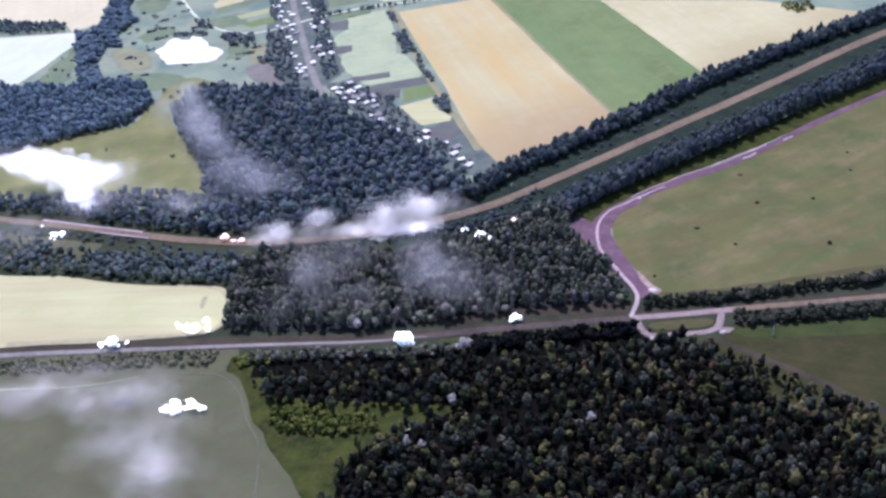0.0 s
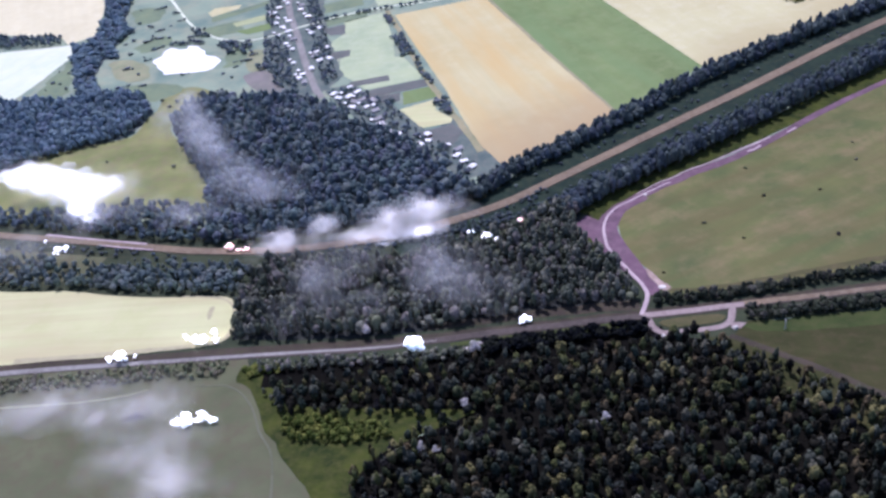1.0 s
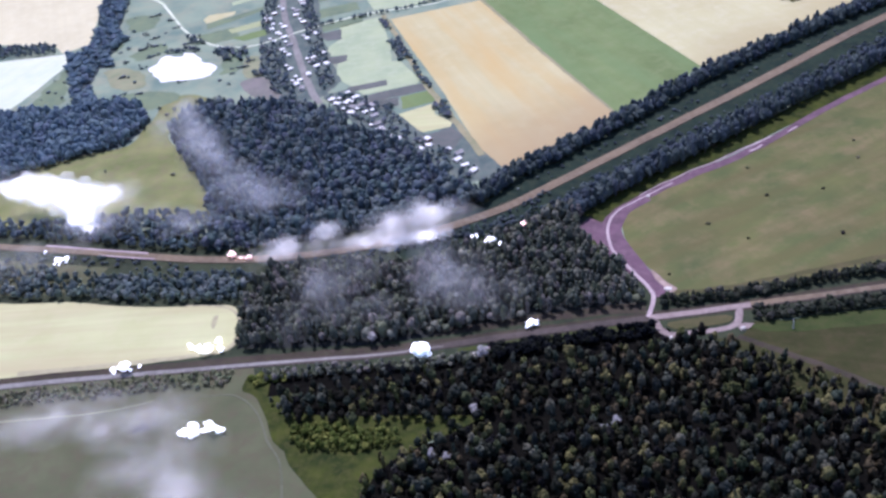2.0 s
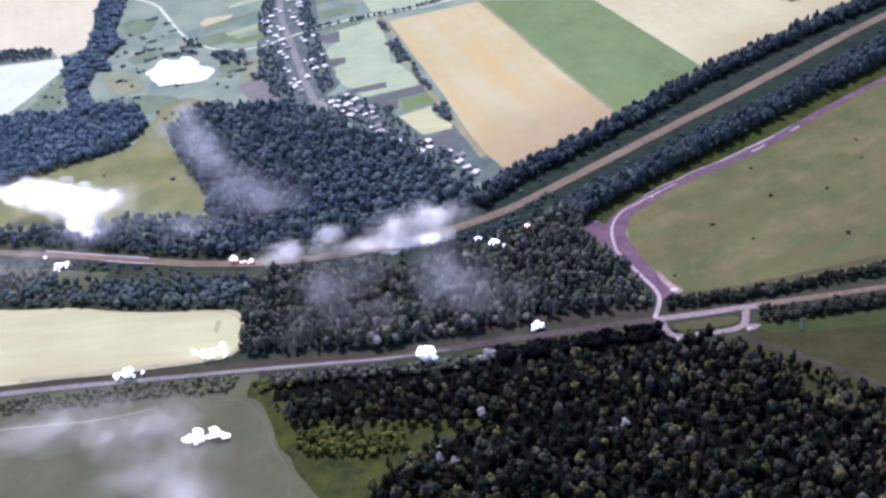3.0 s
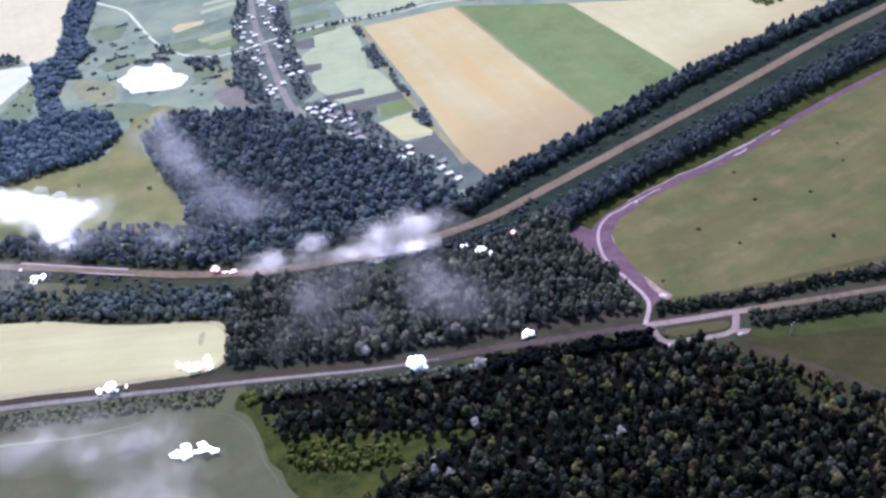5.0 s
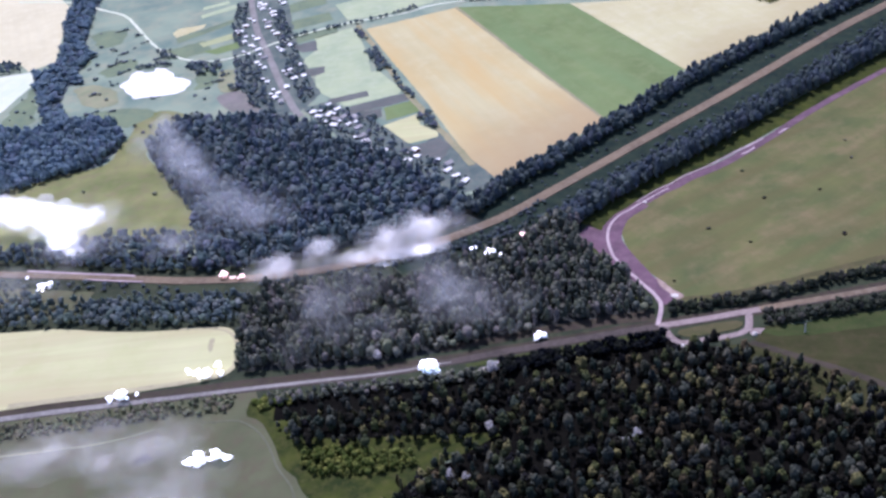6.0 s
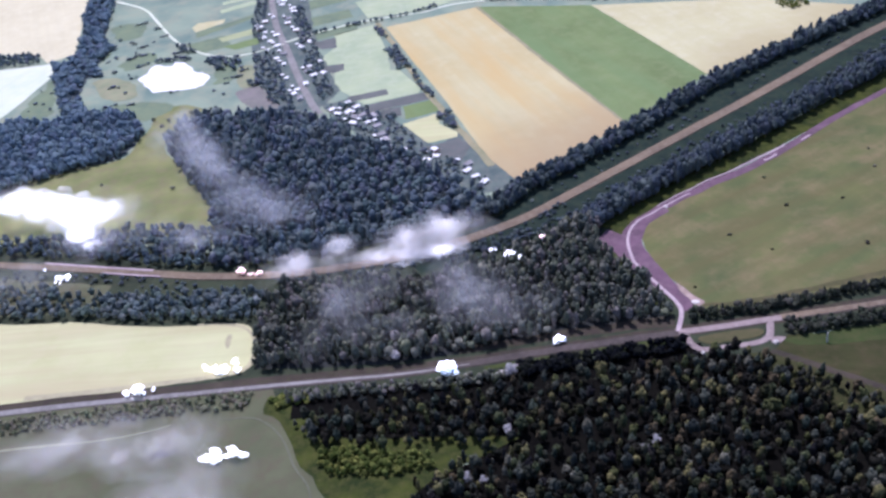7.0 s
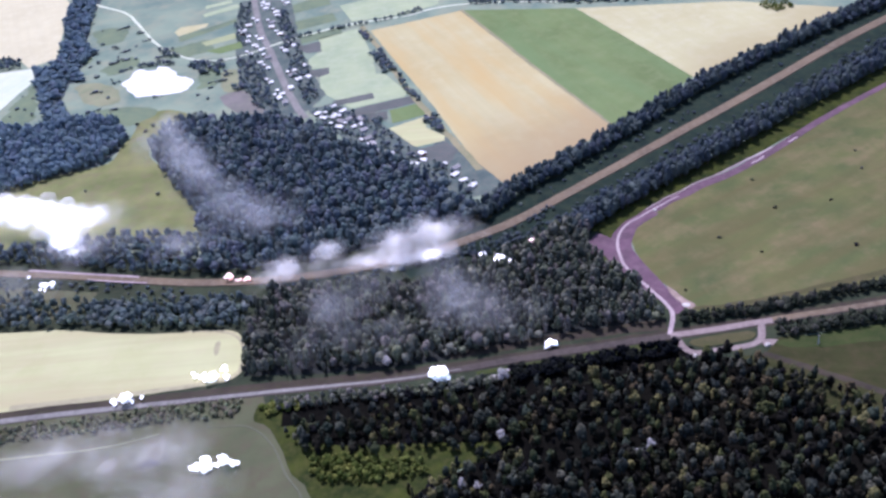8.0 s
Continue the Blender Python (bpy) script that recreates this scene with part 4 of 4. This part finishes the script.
woodland("meadow_bushes", np.array([(-455, 1262), (-447, 1275), (-420, 1290), (-415, 1292), (-396, 1296), (-470, 1285), (-445, 1245), (-500, 1120), (-395, 1120), (-410, 1090)]), "bush", 4.0, LEAF_MID, "small green bushes on the meadow tongue", "bush", seed=21, width=2.0)
bank = scatter(strip([(-20, 955), (60, 1008), (135, 1062), (215, 1120), (300, 1180), (400, 1245), (520, 1325)], 15), 10, rng, 0.6)
bank = np.vstack([bank, scatter(strip([(30, 935), (110, 990), (190, 1045), (290, 1112), (400, 1190), (520, 1270)], 14), 8, rng, 0.6)])
woodland("bank_bushes", bank[rng.random(len(bank)) < 0.42], "bush", 2.6, LEAF_BELT, "low dark bushes on the road bank", "bush", seed=22, width=2.5, low=0.4, high=1.3)
verge_low = scatter(strip([(-275, 868), (-198, 869), (-143, 873), (-92, 884), (-40, 905), (20, 945)], 12), 6, rng, 0.6)
verge_low = np.vstack([verge_low, scatter(strip([(-560, 945), (-459, 918), (-397, 898), (-338, 880)], 16), 8, rng, 0.6)])
woodland("roadside_bushes", verge_low[rng.random(len(verge_low)) < 0.7], "bush", 3.5, LEAF_BELT, "low green bushes below the dirt road", "bush", seed=23, width=1.8)

# ---- single trees at the near edges of the woods ----


def make_tree(seed, shape, leaf, label, group, tufts, leaves):
    (tv, tf), (cv, cf) = tree_shape(seed, tufts, shape, leaves=leaves, limbs=True)
    tree = new("tree")
    tagged(tree, label, "tree", group)
    for name, v, f, m in (("trunk", tv, tf, BARK), ("crown", cv, cf, leaf)):
        ob = new(name, mesh_from(name, v, f, (m,)))
        ob.parent = tree
    return tree


def plant_trees(places, kinds, height, width, low, high, seed):
    """Stands the first of each kind and then copies, each turned and sized for itself."""
    turn = np.random.default_rng(seed)
    for k, (x, y) in enumerate(places):
        h = height * turn.uniform(low, high)
        w = (0.5 * h + 0.5 * height) * width * turn.uniform(0.65, 1.35)
        m = pose(x, y, 0, 0, 0, turn.uniform(0, 360)) @ Matrix.Diagonal((w, w, h, 1))
        if k < len(kinds):
            kinds[k].matrix_basis = m
        else:
            made = copy_thing(kinds[int(turn.integers(len(kinds)))], Matrix.Identity(4))
            made.matrix_basis = m


plant_trees(NEAR_PLACES, [make_tree(60 + k, s, LEAF_FRONT, "dark olive oak tree in the dense wood" if s != "tall" else "slender dark green tree in the dense wood", "trees of the oak wood", 11, 7) for k, s in enumerate(("ragged", "tall", "round", "ragged", "tall"))], 14.0, 0.70, 0.55, 1.3, 5)
plant_trees(MID_PLACES, [make_tree(70 + k, s, LEAF_MID, "slim grey green tree at the edge of the mixed wood", "trees of the mixed wood", 7, 0) for k, s in enumerate(("column", "tall", "column", "ragged"))], 16.0, 0.80, 0.5, 1.3, 6)
plant_trees(BELT_PLACES, [make_tree(75 + k, s, LEAF_BELT, "tall slim green tree of the belt, blued by painted haze", "trees of the belt", 6, 0) for k, s in enumerate(("column", "tall", "column", "ragged"))], 20.0, 0.80, 0.7, 1.15, 7)

# ---- village ----
WALL = plain("whitewash", (0.82, 0.80, 0.76), 0.9, 0.2, 0.5)
BRICK = plain("red_brick", (0.42, 0.22, 0.17), 0.9, 0.3, 0.8)
TIN = plain("tin_roof", (0.93, 0.93, 0.92), 0.45, 0.08, 0.5)
SLATE = plain("slate_roof", (0.46, 0.44, 0.45), 0.7, 0.3, 0.7)
DOOR = plain("painted_door", (0.12, 0.20, 0.24), 0.6)
GLASS = plain("window_glass", (0.04, 0.05, 0.06), 0.08, 0.1, spec=0.8)
FRAME = plain("window_frame", (0.75, 0.75, 0.73), 0.6)


def make_house(long, deep, high, ridge, wall, roof, label, group):
    """A small gabled house: walls, roof with eaves, chimney, door and windows."""
    house = new("house")
    tagged(house, label, "house", group)
    bm = bmesh.new()
    a, b = long / 2, deep / 2
    prof = [(-b, 0), (b, 0), (b, high), (0, high + ridge), (-b, high)]
    ends = [[bm.verts.new((x, y, z)) for y, z in prof] for x in (-a, a)]
    bm.faces.new(ends[0][::-1])
    bm.faces.new(ends[1])
    for k in range(5):
        bm.faces.new((ends[0][k], ends[0][(k + 1) % 5], ends[1][(k + 1) % 5], ends[1][k]))
    part("wall", bm, wall, house)
    bm = bmesh.new()
    over, slope = 0.45, ridge / b
    line = [(-b - over, high - over * slope), (0, high + ridge), (b + over, high - over * slope)]
    rows = [[bm.verts.new((x, y, z + t)) for y, z in line for t in (0.03, 0.2)] for x in (-a - over, a + over)]
    for k in (0, 2):
        for q in ((k, k + 2, 0), (k + 1, k + 3, 1)):
            f = (rows[0][q[0]], rows[0][q[1]], rows[1][q[1]], rows[1][q[0]])
            bm.faces.new(f if q[2] == 0 else f[::-1])
    for r in rows:
        bm.faces.new((r[0], r[1], r[3], r[2]))
        bm.faces.new((r[2], r[3], r[5], r[4]))
    for k in (0, 4):
        bm.faces.new((rows[0][k], rows[0][k + 1], rows[1][k + 1], rows[1][k]))
    bmesh.ops.recalc_face_normals(bm, faces=bm.faces)
    roof_ob = part("roof", bm, roof, house)
    bm = bmesh.new()
    box(bm, a * 0.3, -0.35, high + ridge * 0.5, a * 0.3 + 0.7, 0.35, high + ridge + 0.9)
    part("chimney", bm, BRICK, roof_ob)
    bm = bmesh.new()
    box(bm, -0.5, -b - 0.06, 0, 0.5, -b, 2.05)
    part("door", bm, DOOR, house)
    for x in (-a * 0.62, a * 0.62):
        for s in (-1, 1):
            bm = bmesh.new()
            y = s * b
            for x0, z0, x1, z1 in ((-0.6, 0.95, 0.6, 1.05), (-0.6, 2.15, 0.6, 2.25), (-0.6, 1.05, -0.5, 2.15), (0.5, 1.05, 0.6, 2.15)):
                box(bm, x + x0, min(y, y + s * 0.08), z0, x + x1, max(y, y + s * 0.08), z1)
            w = part("window", bm, FRAME, house)
            bm = bmesh.new()
            box(bm, x - 0.5, min(y, y + s * 0.03), 1.05, x + 0.5, max(y, y + s * 0.03), 2.15)
            part("pane", bm, GLASS, w)
    return house


def build_village():
    label = "small whitewashed village house with a pale tin roof"
    kinds = [make_house(8.6, 6.2, 2.7, 1.1, WALL, TIN, label, "village houses"), make_house(6.8, 5.2, 2.5, 0.9, WALL, TIN, label, "village houses"),
             make_house(9.6, 6.6, 2.8, 1.6, WALL, SLATE, "small whitewashed village house with a grey slate roof", "village houses"), make_house(8.0, 6.0, 2.7, 1.1, BRICK, TIN, "red brick village house with a pale tin roof", "village houses")]
    pick = random.Random(3)
    spots = [(p, 104) for p in STREET_HOUSES] + [(p, 130) for p in LOWER_HOUSES]
    spots += [((x + pick.uniform(-16, 16), y + pick.choice((-1, 1)) * pick.uniform(12, 18)), way) for (x, y), way in spots if pick.random() < 0.8]
    for k, ((x, y), way) in enumerate(spots):
        m = pose(x, y, 0.02, 0, 0, way + pick.choice((0, 90)) + pick.uniform(-24, 24))
        if k < 4:
            kinds[k].matrix_basis = m
        else:
            copy_thing(kinds[pick.choice((0, 0, 0, 1, 1, 1, 2, 3))], m)
    shed = make_shed()
    for k, ((x, y), way) in enumerate(spots[::2] + spots[1::3]):
        m = pose(x + 9 * math.cos(radians(way)) - 5, y + 13, 0.02, 0, 0, way + pick.uniform(-20, 20))
        if k == 0:
            shed.matrix_basis = m
        else:
            copy_thing(shed, m)


def make_shed():
    """A low lean-to shed."""
    shed = new("shed")
    tagged(shed, "low grey plank shed with a tin lean-to roof", "shed", "village sheds")
    bm = bmesh.new()
    for v in box(bm, -2.5, -2, 0, 2.5, 2, 2.2):
        if v.co.y > 0 and v.co.z > 1:
            v.co.z += 0.6
    part("wall", bm, plain("grey_planks", (0.25, 0.22, 0.2), 0.9, 0.4, 1.0), shed)
    bm = bmesh.new()
    for v in box(bm, -2.8, -2.3, 2.17, 2.8, 2.3, 2.27):
        v.co.z += 0.15 * v.co.y + 0.32
    part("roof", bm, TIN, shed)
    bm = bmesh.new()
    box(bm, -0.5, -2.06, 0, 0.5, -2, 1.9)
    part("door", bm, DOOR, shed)
    return shed


build_village()

# ---- single things along the roads ----
POLE_WOOD = plain("weathered_pole", (0.85, 0.83, 0.78), 0.8, 0.3, 1.0)
SAND = plain("pale_sand", (0.75, 0.70, 0.66), 0.95, 0.25, 0.4)


def utility_pole(x, y):
    top = new("utility_pole")
    tagged(top, "pale weathered utility pole beside the fallow field", "pole")
    bm = bmesh.new()
    bmesh.ops.create_cone(bm, cap_ends=True, segments=10, radius1=0.65, radius2=0.45, depth=9.2)
    bmesh.ops.translate(bm, vec=(0, 0, 4.5), verts=bm.verts)
    part("pole", bm, POLE_WOOD, top)
    bm = bmesh.new()
    box(bm, -0.9, -0.1, 8.2, 0.9, 0.1, 8.42)
    arm = part("crossarm", bm, POLE_WOOD, top)
    for dx in (-0.75, 0.75):
        bm = bmesh.new()
        bmesh.ops.create_cone(bm, cap_ends=True, segments=8, radius1=0.09, radius2=0.06, depth=0.3)
        bmesh.ops.translate(bm, vec=(dx, 0, 8.56), verts=bm.verts)
        part("insulator", bm, GLASS, arm)
    top.matrix_basis = pose(x, y, 0, 0, 0, 30)


utility_pole(194.6, 686)


def heap(x, y, r, h, seed):
    """An uneven low heap."""
    bm = bmesh.new()
    bmesh.ops.create_icosphere(bm, subdivisions=3, radius=1)
    for v in bm.verts:
        d = 1 + 0.3 * noise.noise(Vector(v.co) * 2.2 + Vector((seed, 0, 0)))
        v.co = Vector((v.co.x * r * d, v.co.y * r * 0.8 * d, max(-0.1, v.co.z) * h * d))
    ob = part("sand_heap", bm, SAND)
    ob.matrix_basis = pose(x, y, 0.3, 0, 0, seed * 40)
    return tagged(ob, "low pale sand heap beside the track", "sand heap", "sand heaps")


for k, (x, y, r, h) in enumerate(((156, 693, 2.6, 1.9), (97, 691, 2.0, 1.6), (116, 917, 2.2, 1.2), (107, 759, 3.5, 0.9), (-66, 697, 5.0, 0.9))):
    heap(x, y, r, h, k + 1)


def field_bush(x, y, w, seed):
    (tv, tf), (cv, cf) = tree_shape(80 + seed, 9, "round", leaves=3, limbs=True)
    bush = new("bush")
    tagged(bush, "low dark bush standing alone on the pasture", "bush", "bushes on the pasture")
    for name, v, f, m in (("stem", tv, tf, BARK), ("crown", cv - (0, 0, 0.12), cf, LEAF_FRONT)):
        ob = new(name, mesh_from(name, v, f, (m,)))
        ob.parent = bush
    bush.matrix_basis = pose(x, y, 0.05, 0, 0, seed * 50) @ Matrix.Diagonal((w * 1.6, w * 1.1, w * 0.45, 1))


for k, (x, y, w) in enumerate(((162, 854, 4.5), (227, 892, 4.5), (275, 813, 5.0), (222, 948, 4.0), (281, 892, 3.6), (331, 942, 4.0), (338, 978, 3.4), (192, 822, 3.4), (112, 780, 3.4))):
    field_bush(x, y, w, k)

# ---- smoke ----
HAZE = smoke_material("lingering_smoke", (0.92, 0.92, 0.95), 0.020, 0.25, 0.9, 0.014)
VEIL = smoke_material("thin_smoke", (0.94, 0.92, 0.92), 0.019, 0.28, 0.78, 0.018)
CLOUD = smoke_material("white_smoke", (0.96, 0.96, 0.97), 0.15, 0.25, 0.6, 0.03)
DRIFT = smoke_material("drifting_smoke", (0.96, 0.94, 0.92), 0.046, 0.2, 0.75, 0.03)
PUFF = smoke_material("dense_smoke", (0.96, 0.96, 0.96), 0.95, 0.0, 0.25, 0.2)
GREY_PUFF = smoke_material("grey_smoke", (0.42, 0.41, 0.42), 0.5, 0.1, 0.5, 0.2)
ROSE_PUFF = smoke_material("reddish_smoke", (0.95, 0.86, 0.84), 0.75, 0.0, 0.35, 0.25)


def smoke(name, lobes, material, label, category="smoke", seed=0, group="", flat=0.75):
    """Billows: uneven rounded lumps, thick in the middle of each lobe. A lobe: centre, half sizes, number and radius of lumps."""
    r = np.random.default_rng(200 + seed)
    whole = new(name)
    whole.location = lobes[0][:2] + (0,)
    for cx, cy, cz, sx, sy, sz, n, size in lobes:
        pieces = []
        for _ in range(n):
            d = np.clip(r.normal(size=3) * 0.5, -1.0, 1.0) * (sx, sy, sz)
            c = np.array((cx - lobes[0][0], cy - lobes[0][1], cz)) + d
            rad = size * r.uniform(0.5, 1.3)
            c[2] = max(c[2], 0.6 * flat * rad)
            turn = np.linalg.qr(r.normal(size=(3, 3)))[0]
            v = (FINE @ turn.T) * (1 + r.uniform(-0.12, 0.12, len(FINE)))[:, None] * rad * np.array((1, 1, flat)) + c
            pieces.append((v, FINE_F if np.linalg.det(turn) > 0 else FINE_F[:, ::-1]))
        v, f = joined(pieces)
        ob = new("billow", mesh_from("billow", v, f, (material,), smooth=True))
        ob.parent = whole
        tagged(ob, kind="stuff")
    return tagged(whole, label, category, group)


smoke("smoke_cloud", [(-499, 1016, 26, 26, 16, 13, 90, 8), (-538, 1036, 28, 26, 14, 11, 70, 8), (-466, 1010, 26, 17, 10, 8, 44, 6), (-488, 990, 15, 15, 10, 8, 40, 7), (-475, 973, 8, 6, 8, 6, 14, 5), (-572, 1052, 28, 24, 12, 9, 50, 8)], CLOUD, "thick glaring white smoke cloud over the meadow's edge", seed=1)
smoke("smoke_veil", [(-510, 1025, 24, 50, 26, 12, 60, 14), (-452, 1020, 22, 32, 20, 8, 44, 12), (-474, 972, 10, 24, 20, 8, 34, 11), (-580, 1065, 24, 44, 20, 12, 44, 14)], VEIL, "thin smoke fringe round the white cloud", seed=8)
smoke("smoke_cloud", [(-120, 886, 5, 34, 7, 4, 150, 7), (-170, 886, 5, 50, 7, 3, 90, 7), (-132, 898, 10, 34, 10, 6, 60, 9), (-106, 911, 14, 22, 11, 8, 56, 9), (-141, 908, 12, 14, 9, 7, 36, 8), (-207, 900, 13, 13, 9, 6, 34, 8), (-248, 890, 10, 13, 10, 5, 20, 8), (-262, 878, 6, 16, 6, 3, 20, 7)], DRIFT, "white smoke drifting off the dirt road", seed=2)
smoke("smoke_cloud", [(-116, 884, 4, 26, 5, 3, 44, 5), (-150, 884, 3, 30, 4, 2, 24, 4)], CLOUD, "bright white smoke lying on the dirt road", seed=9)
smoke("smoke_veil", [(-120, 904, 16, 44, 16, 9, 60, 11), (-207, 900, 14, 22, 12, 8, 36, 9), (-252, 882, 10, 26, 14, 7, 54, 9), (-74, 906, 16, 24, 12, 8, 44, 9), (-180, 886, 6, 70, 8, 4, 54, 8)], VEIL, "thin white smoke drifting over the dirt road", seed=3)
smoke("smoke_veil", [(-402, 1190, 38, 13, 22, 5, 34, 12), (-388, 1140, 38, 15, 30, 6, 40, 13), (-370, 1095, 38, 18, 30, 6, 36, 14), (-348, 1045, 38, 24, 32, 7, 44, 15), (-315, 990, 36, 34, 26, 7, 50, 16), (-278, 952, 36, 40, 18, 6, 44, 16), (-420, 1150, 36, 14, 34, 5, 24, 14)], HAZE, "bluish white smoke wisp hanging over the far wood", seed=4)
smoke("smoke_veil", [(-197, 768, 34, 18, 26, 6, 20, 15), (-92, 770, 34, 16, 28, 6, 20, 15), (-104, 810, 34, 18, 22, 6, 14, 14), (-165, 740, 32, 60, 12, 5, 18, 15), (-60, 742, 32, 46, 14, 5, 12, 15), (-180, 800, 33, 50, 26, 5, 12, 20), (-70, 775, 33, 60, 30, 5, 14, 20)], HAZE, "thin grey smoke lingering over the mixed wood", seed=5)
smoke("smoke_veil", [(-430, 662, 4, 90, 20, 3, 90, 18), (-338, 650, 4, 40, 30, 3, 80, 18), (-315, 600, 4, 46, 34, 3, 70, 18), (-290, 555, 4, 44, 30, 3, 50, 18), (-420, 692, 5, 80, 10, 3, 26, 13)], VEIL, "thin white smoke drifting across the paddock", seed=6, flat=0.25)
smoke("smoke_veil", [(-440, 962, 26, 60, 18, 6, 54, 12), (-350, 938, 26, 40, 22, 6, 30, 12), (-520, 902, 26, 60, 26, 5, 54, 14)], VEIL, "thin bluish smoke over the roadside wood", seed=7)

PUFFS = "white smoke puffs"
smoke("smoke_puff", [(-110.6, 701, 8.5, 4.4, 4, 6, 54, 2.5), (-105, 701, 6, 2.5, 3, 3.5, 10, 2.0), (-116, 701, 9, 2.5, 3, 3, 8, 1.9)], PUFF, "dense round white smoke puff on the road", "smoke puff", 10, PUFFS)
smoke("smoke_puff", [(-296.4, 636, 6, 6, 4, 4, 26, 2.4), (-281, 638, 8, 3.5, 3, 4.5, 18, 2.2), (-273, 634, 4, 2.5, 2, 2, 8, 1.7), (-305, 637, 3, 3.5, 3, 2, 10, 1.8), (-288, 636, 3, 4, 2, 1.5, 6, 1.6)], PUFF, "row of dense white smoke puffs on the paddock", "smoke puff", 11, PUFFS)
smoke("smoke_puff", [(-305, 741, 4.5, 6, 4, 3, 22, 1.9), (-319, 749, 4, 3, 3, 2.5, 8, 1.5), (-293, 748, 6.5, 4, 3, 2.5, 11, 1.5), (-291, 741, 3, 3, 2, 2, 7, 1.4), (-313, 746, 3, 3, 2, 2, 5, 1.3), (-304, 744, 7, 5, 2, 2, 10, 1.6)], PUFF, "ragged white smoke puffs on the barley field", "smoke puff", 12, PUFFS)
smoke("smoke_puff", [(-375, 727, 6, 4.5, 3, 4.5, 22, 2.0), (-386, 728, 3.5, 3, 2, 2, 8, 1.6), (-377, 727, 2, 7, 2, 1.2, 8, 1.4), (-361, 728, 3, 2.5, 2, 2, 4, 1.2)], PUFF, "white smoke puffs at the road's edge", "smoke puff", 13, PUFFS)
smoke("smoke_puff", [(-494, 925, 3, 6, 3, 2, 9, 2.4), (-498, 920, 2, 4, 3, 1.5, 4, 2), (-520, 948, 1.5, 2, 2, 1, 3, 1.4)], PUFF, "small white smoke puff below the dirt road", "smoke puff", 14, PUFFS)
smoke("smoke_puff", [(-305, 893, 5, 4.5, 2, 3.5, 18, 1.7), (-288, 887, 3.5, 3.5, 2, 2.5, 9, 1.5), (-296, 890, 2.5, 4, 2, 1.5, 6, 1.4)], ROSE_PUFF, "reddish white smoke puffs beside the dirt road", "smoke puff", 15, PUFFS)
smoke("smoke_puff", [(-16, 727, 3.5, 5, 3, 2.6, 20, 1.9), (-10, 727, 3, 2.5, 2, 2, 5, 1.5)], PUFF, "round white smoke puff beside the road", "smoke puff", 16, PUFFS)
smoke("smoke_puff", [(-58, 692, 8, 4.5, 3, 4, 10, 2.6)], GREY_PUFF, "small grey smoke puff above the roadside belt", "smoke puff", 17, PUFFS)
smoke("smoke_puff", [(-44, 852, 13, 7, 3, 2.5, 14, 1.6), (-36, 846, 12, 3.5, 2, 2, 7, 1.5), (-58, 862, 13, 3, 2, 2.5, 6, 1.6)], PUFF, "ragged white smoke puffs over the mixed wood", "smoke puff", 18, PUFFS)
smoke("smoke_puff", [(-10, 874, 12, 2.5, 2, 2.5, 8, 1.6)], ROSE_PUFF, "tiny reddish white smoke puff over the mixed wood", "smoke puff", 19, PUFFS)
smoke("smoke_puff", [(-102, 577, 9, 3.5, 2.5, 3, 9, 1.5), (-90, 575, 9, 3, 2, 2, 6, 1.4)], GREY_PUFF, "small grey smoke puffs over the oak wood", "smoke puff", 20, PUFFS)
smoke("smoke_puff", [(39, 590, 12, 3.5, 2.5, 3, 9, 1.5), (29, 586, 11, 3, 2, 2, 5, 1.3)], GREY_PUFF, "small grey smoke puffs among the oak crowns", "smoke puff", 21, PUFFS)
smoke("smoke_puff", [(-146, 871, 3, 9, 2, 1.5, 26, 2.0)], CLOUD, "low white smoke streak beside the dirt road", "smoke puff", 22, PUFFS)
smoke("smoke_puff", [(-152, 727, 9, 4, 3, 4, 8, 2.8)], GREY_PUFF, "pale grey smoke puff at the wood's edge", "smoke puff", 23, PUFFS)
smoke("smoke_puff", [(-67, 622, 9, 4, 3, 4, 8, 2.2)], GREY_PUFF, "pale grey smoke puff over the oak crowns", "smoke puff", 24, PUFFS)
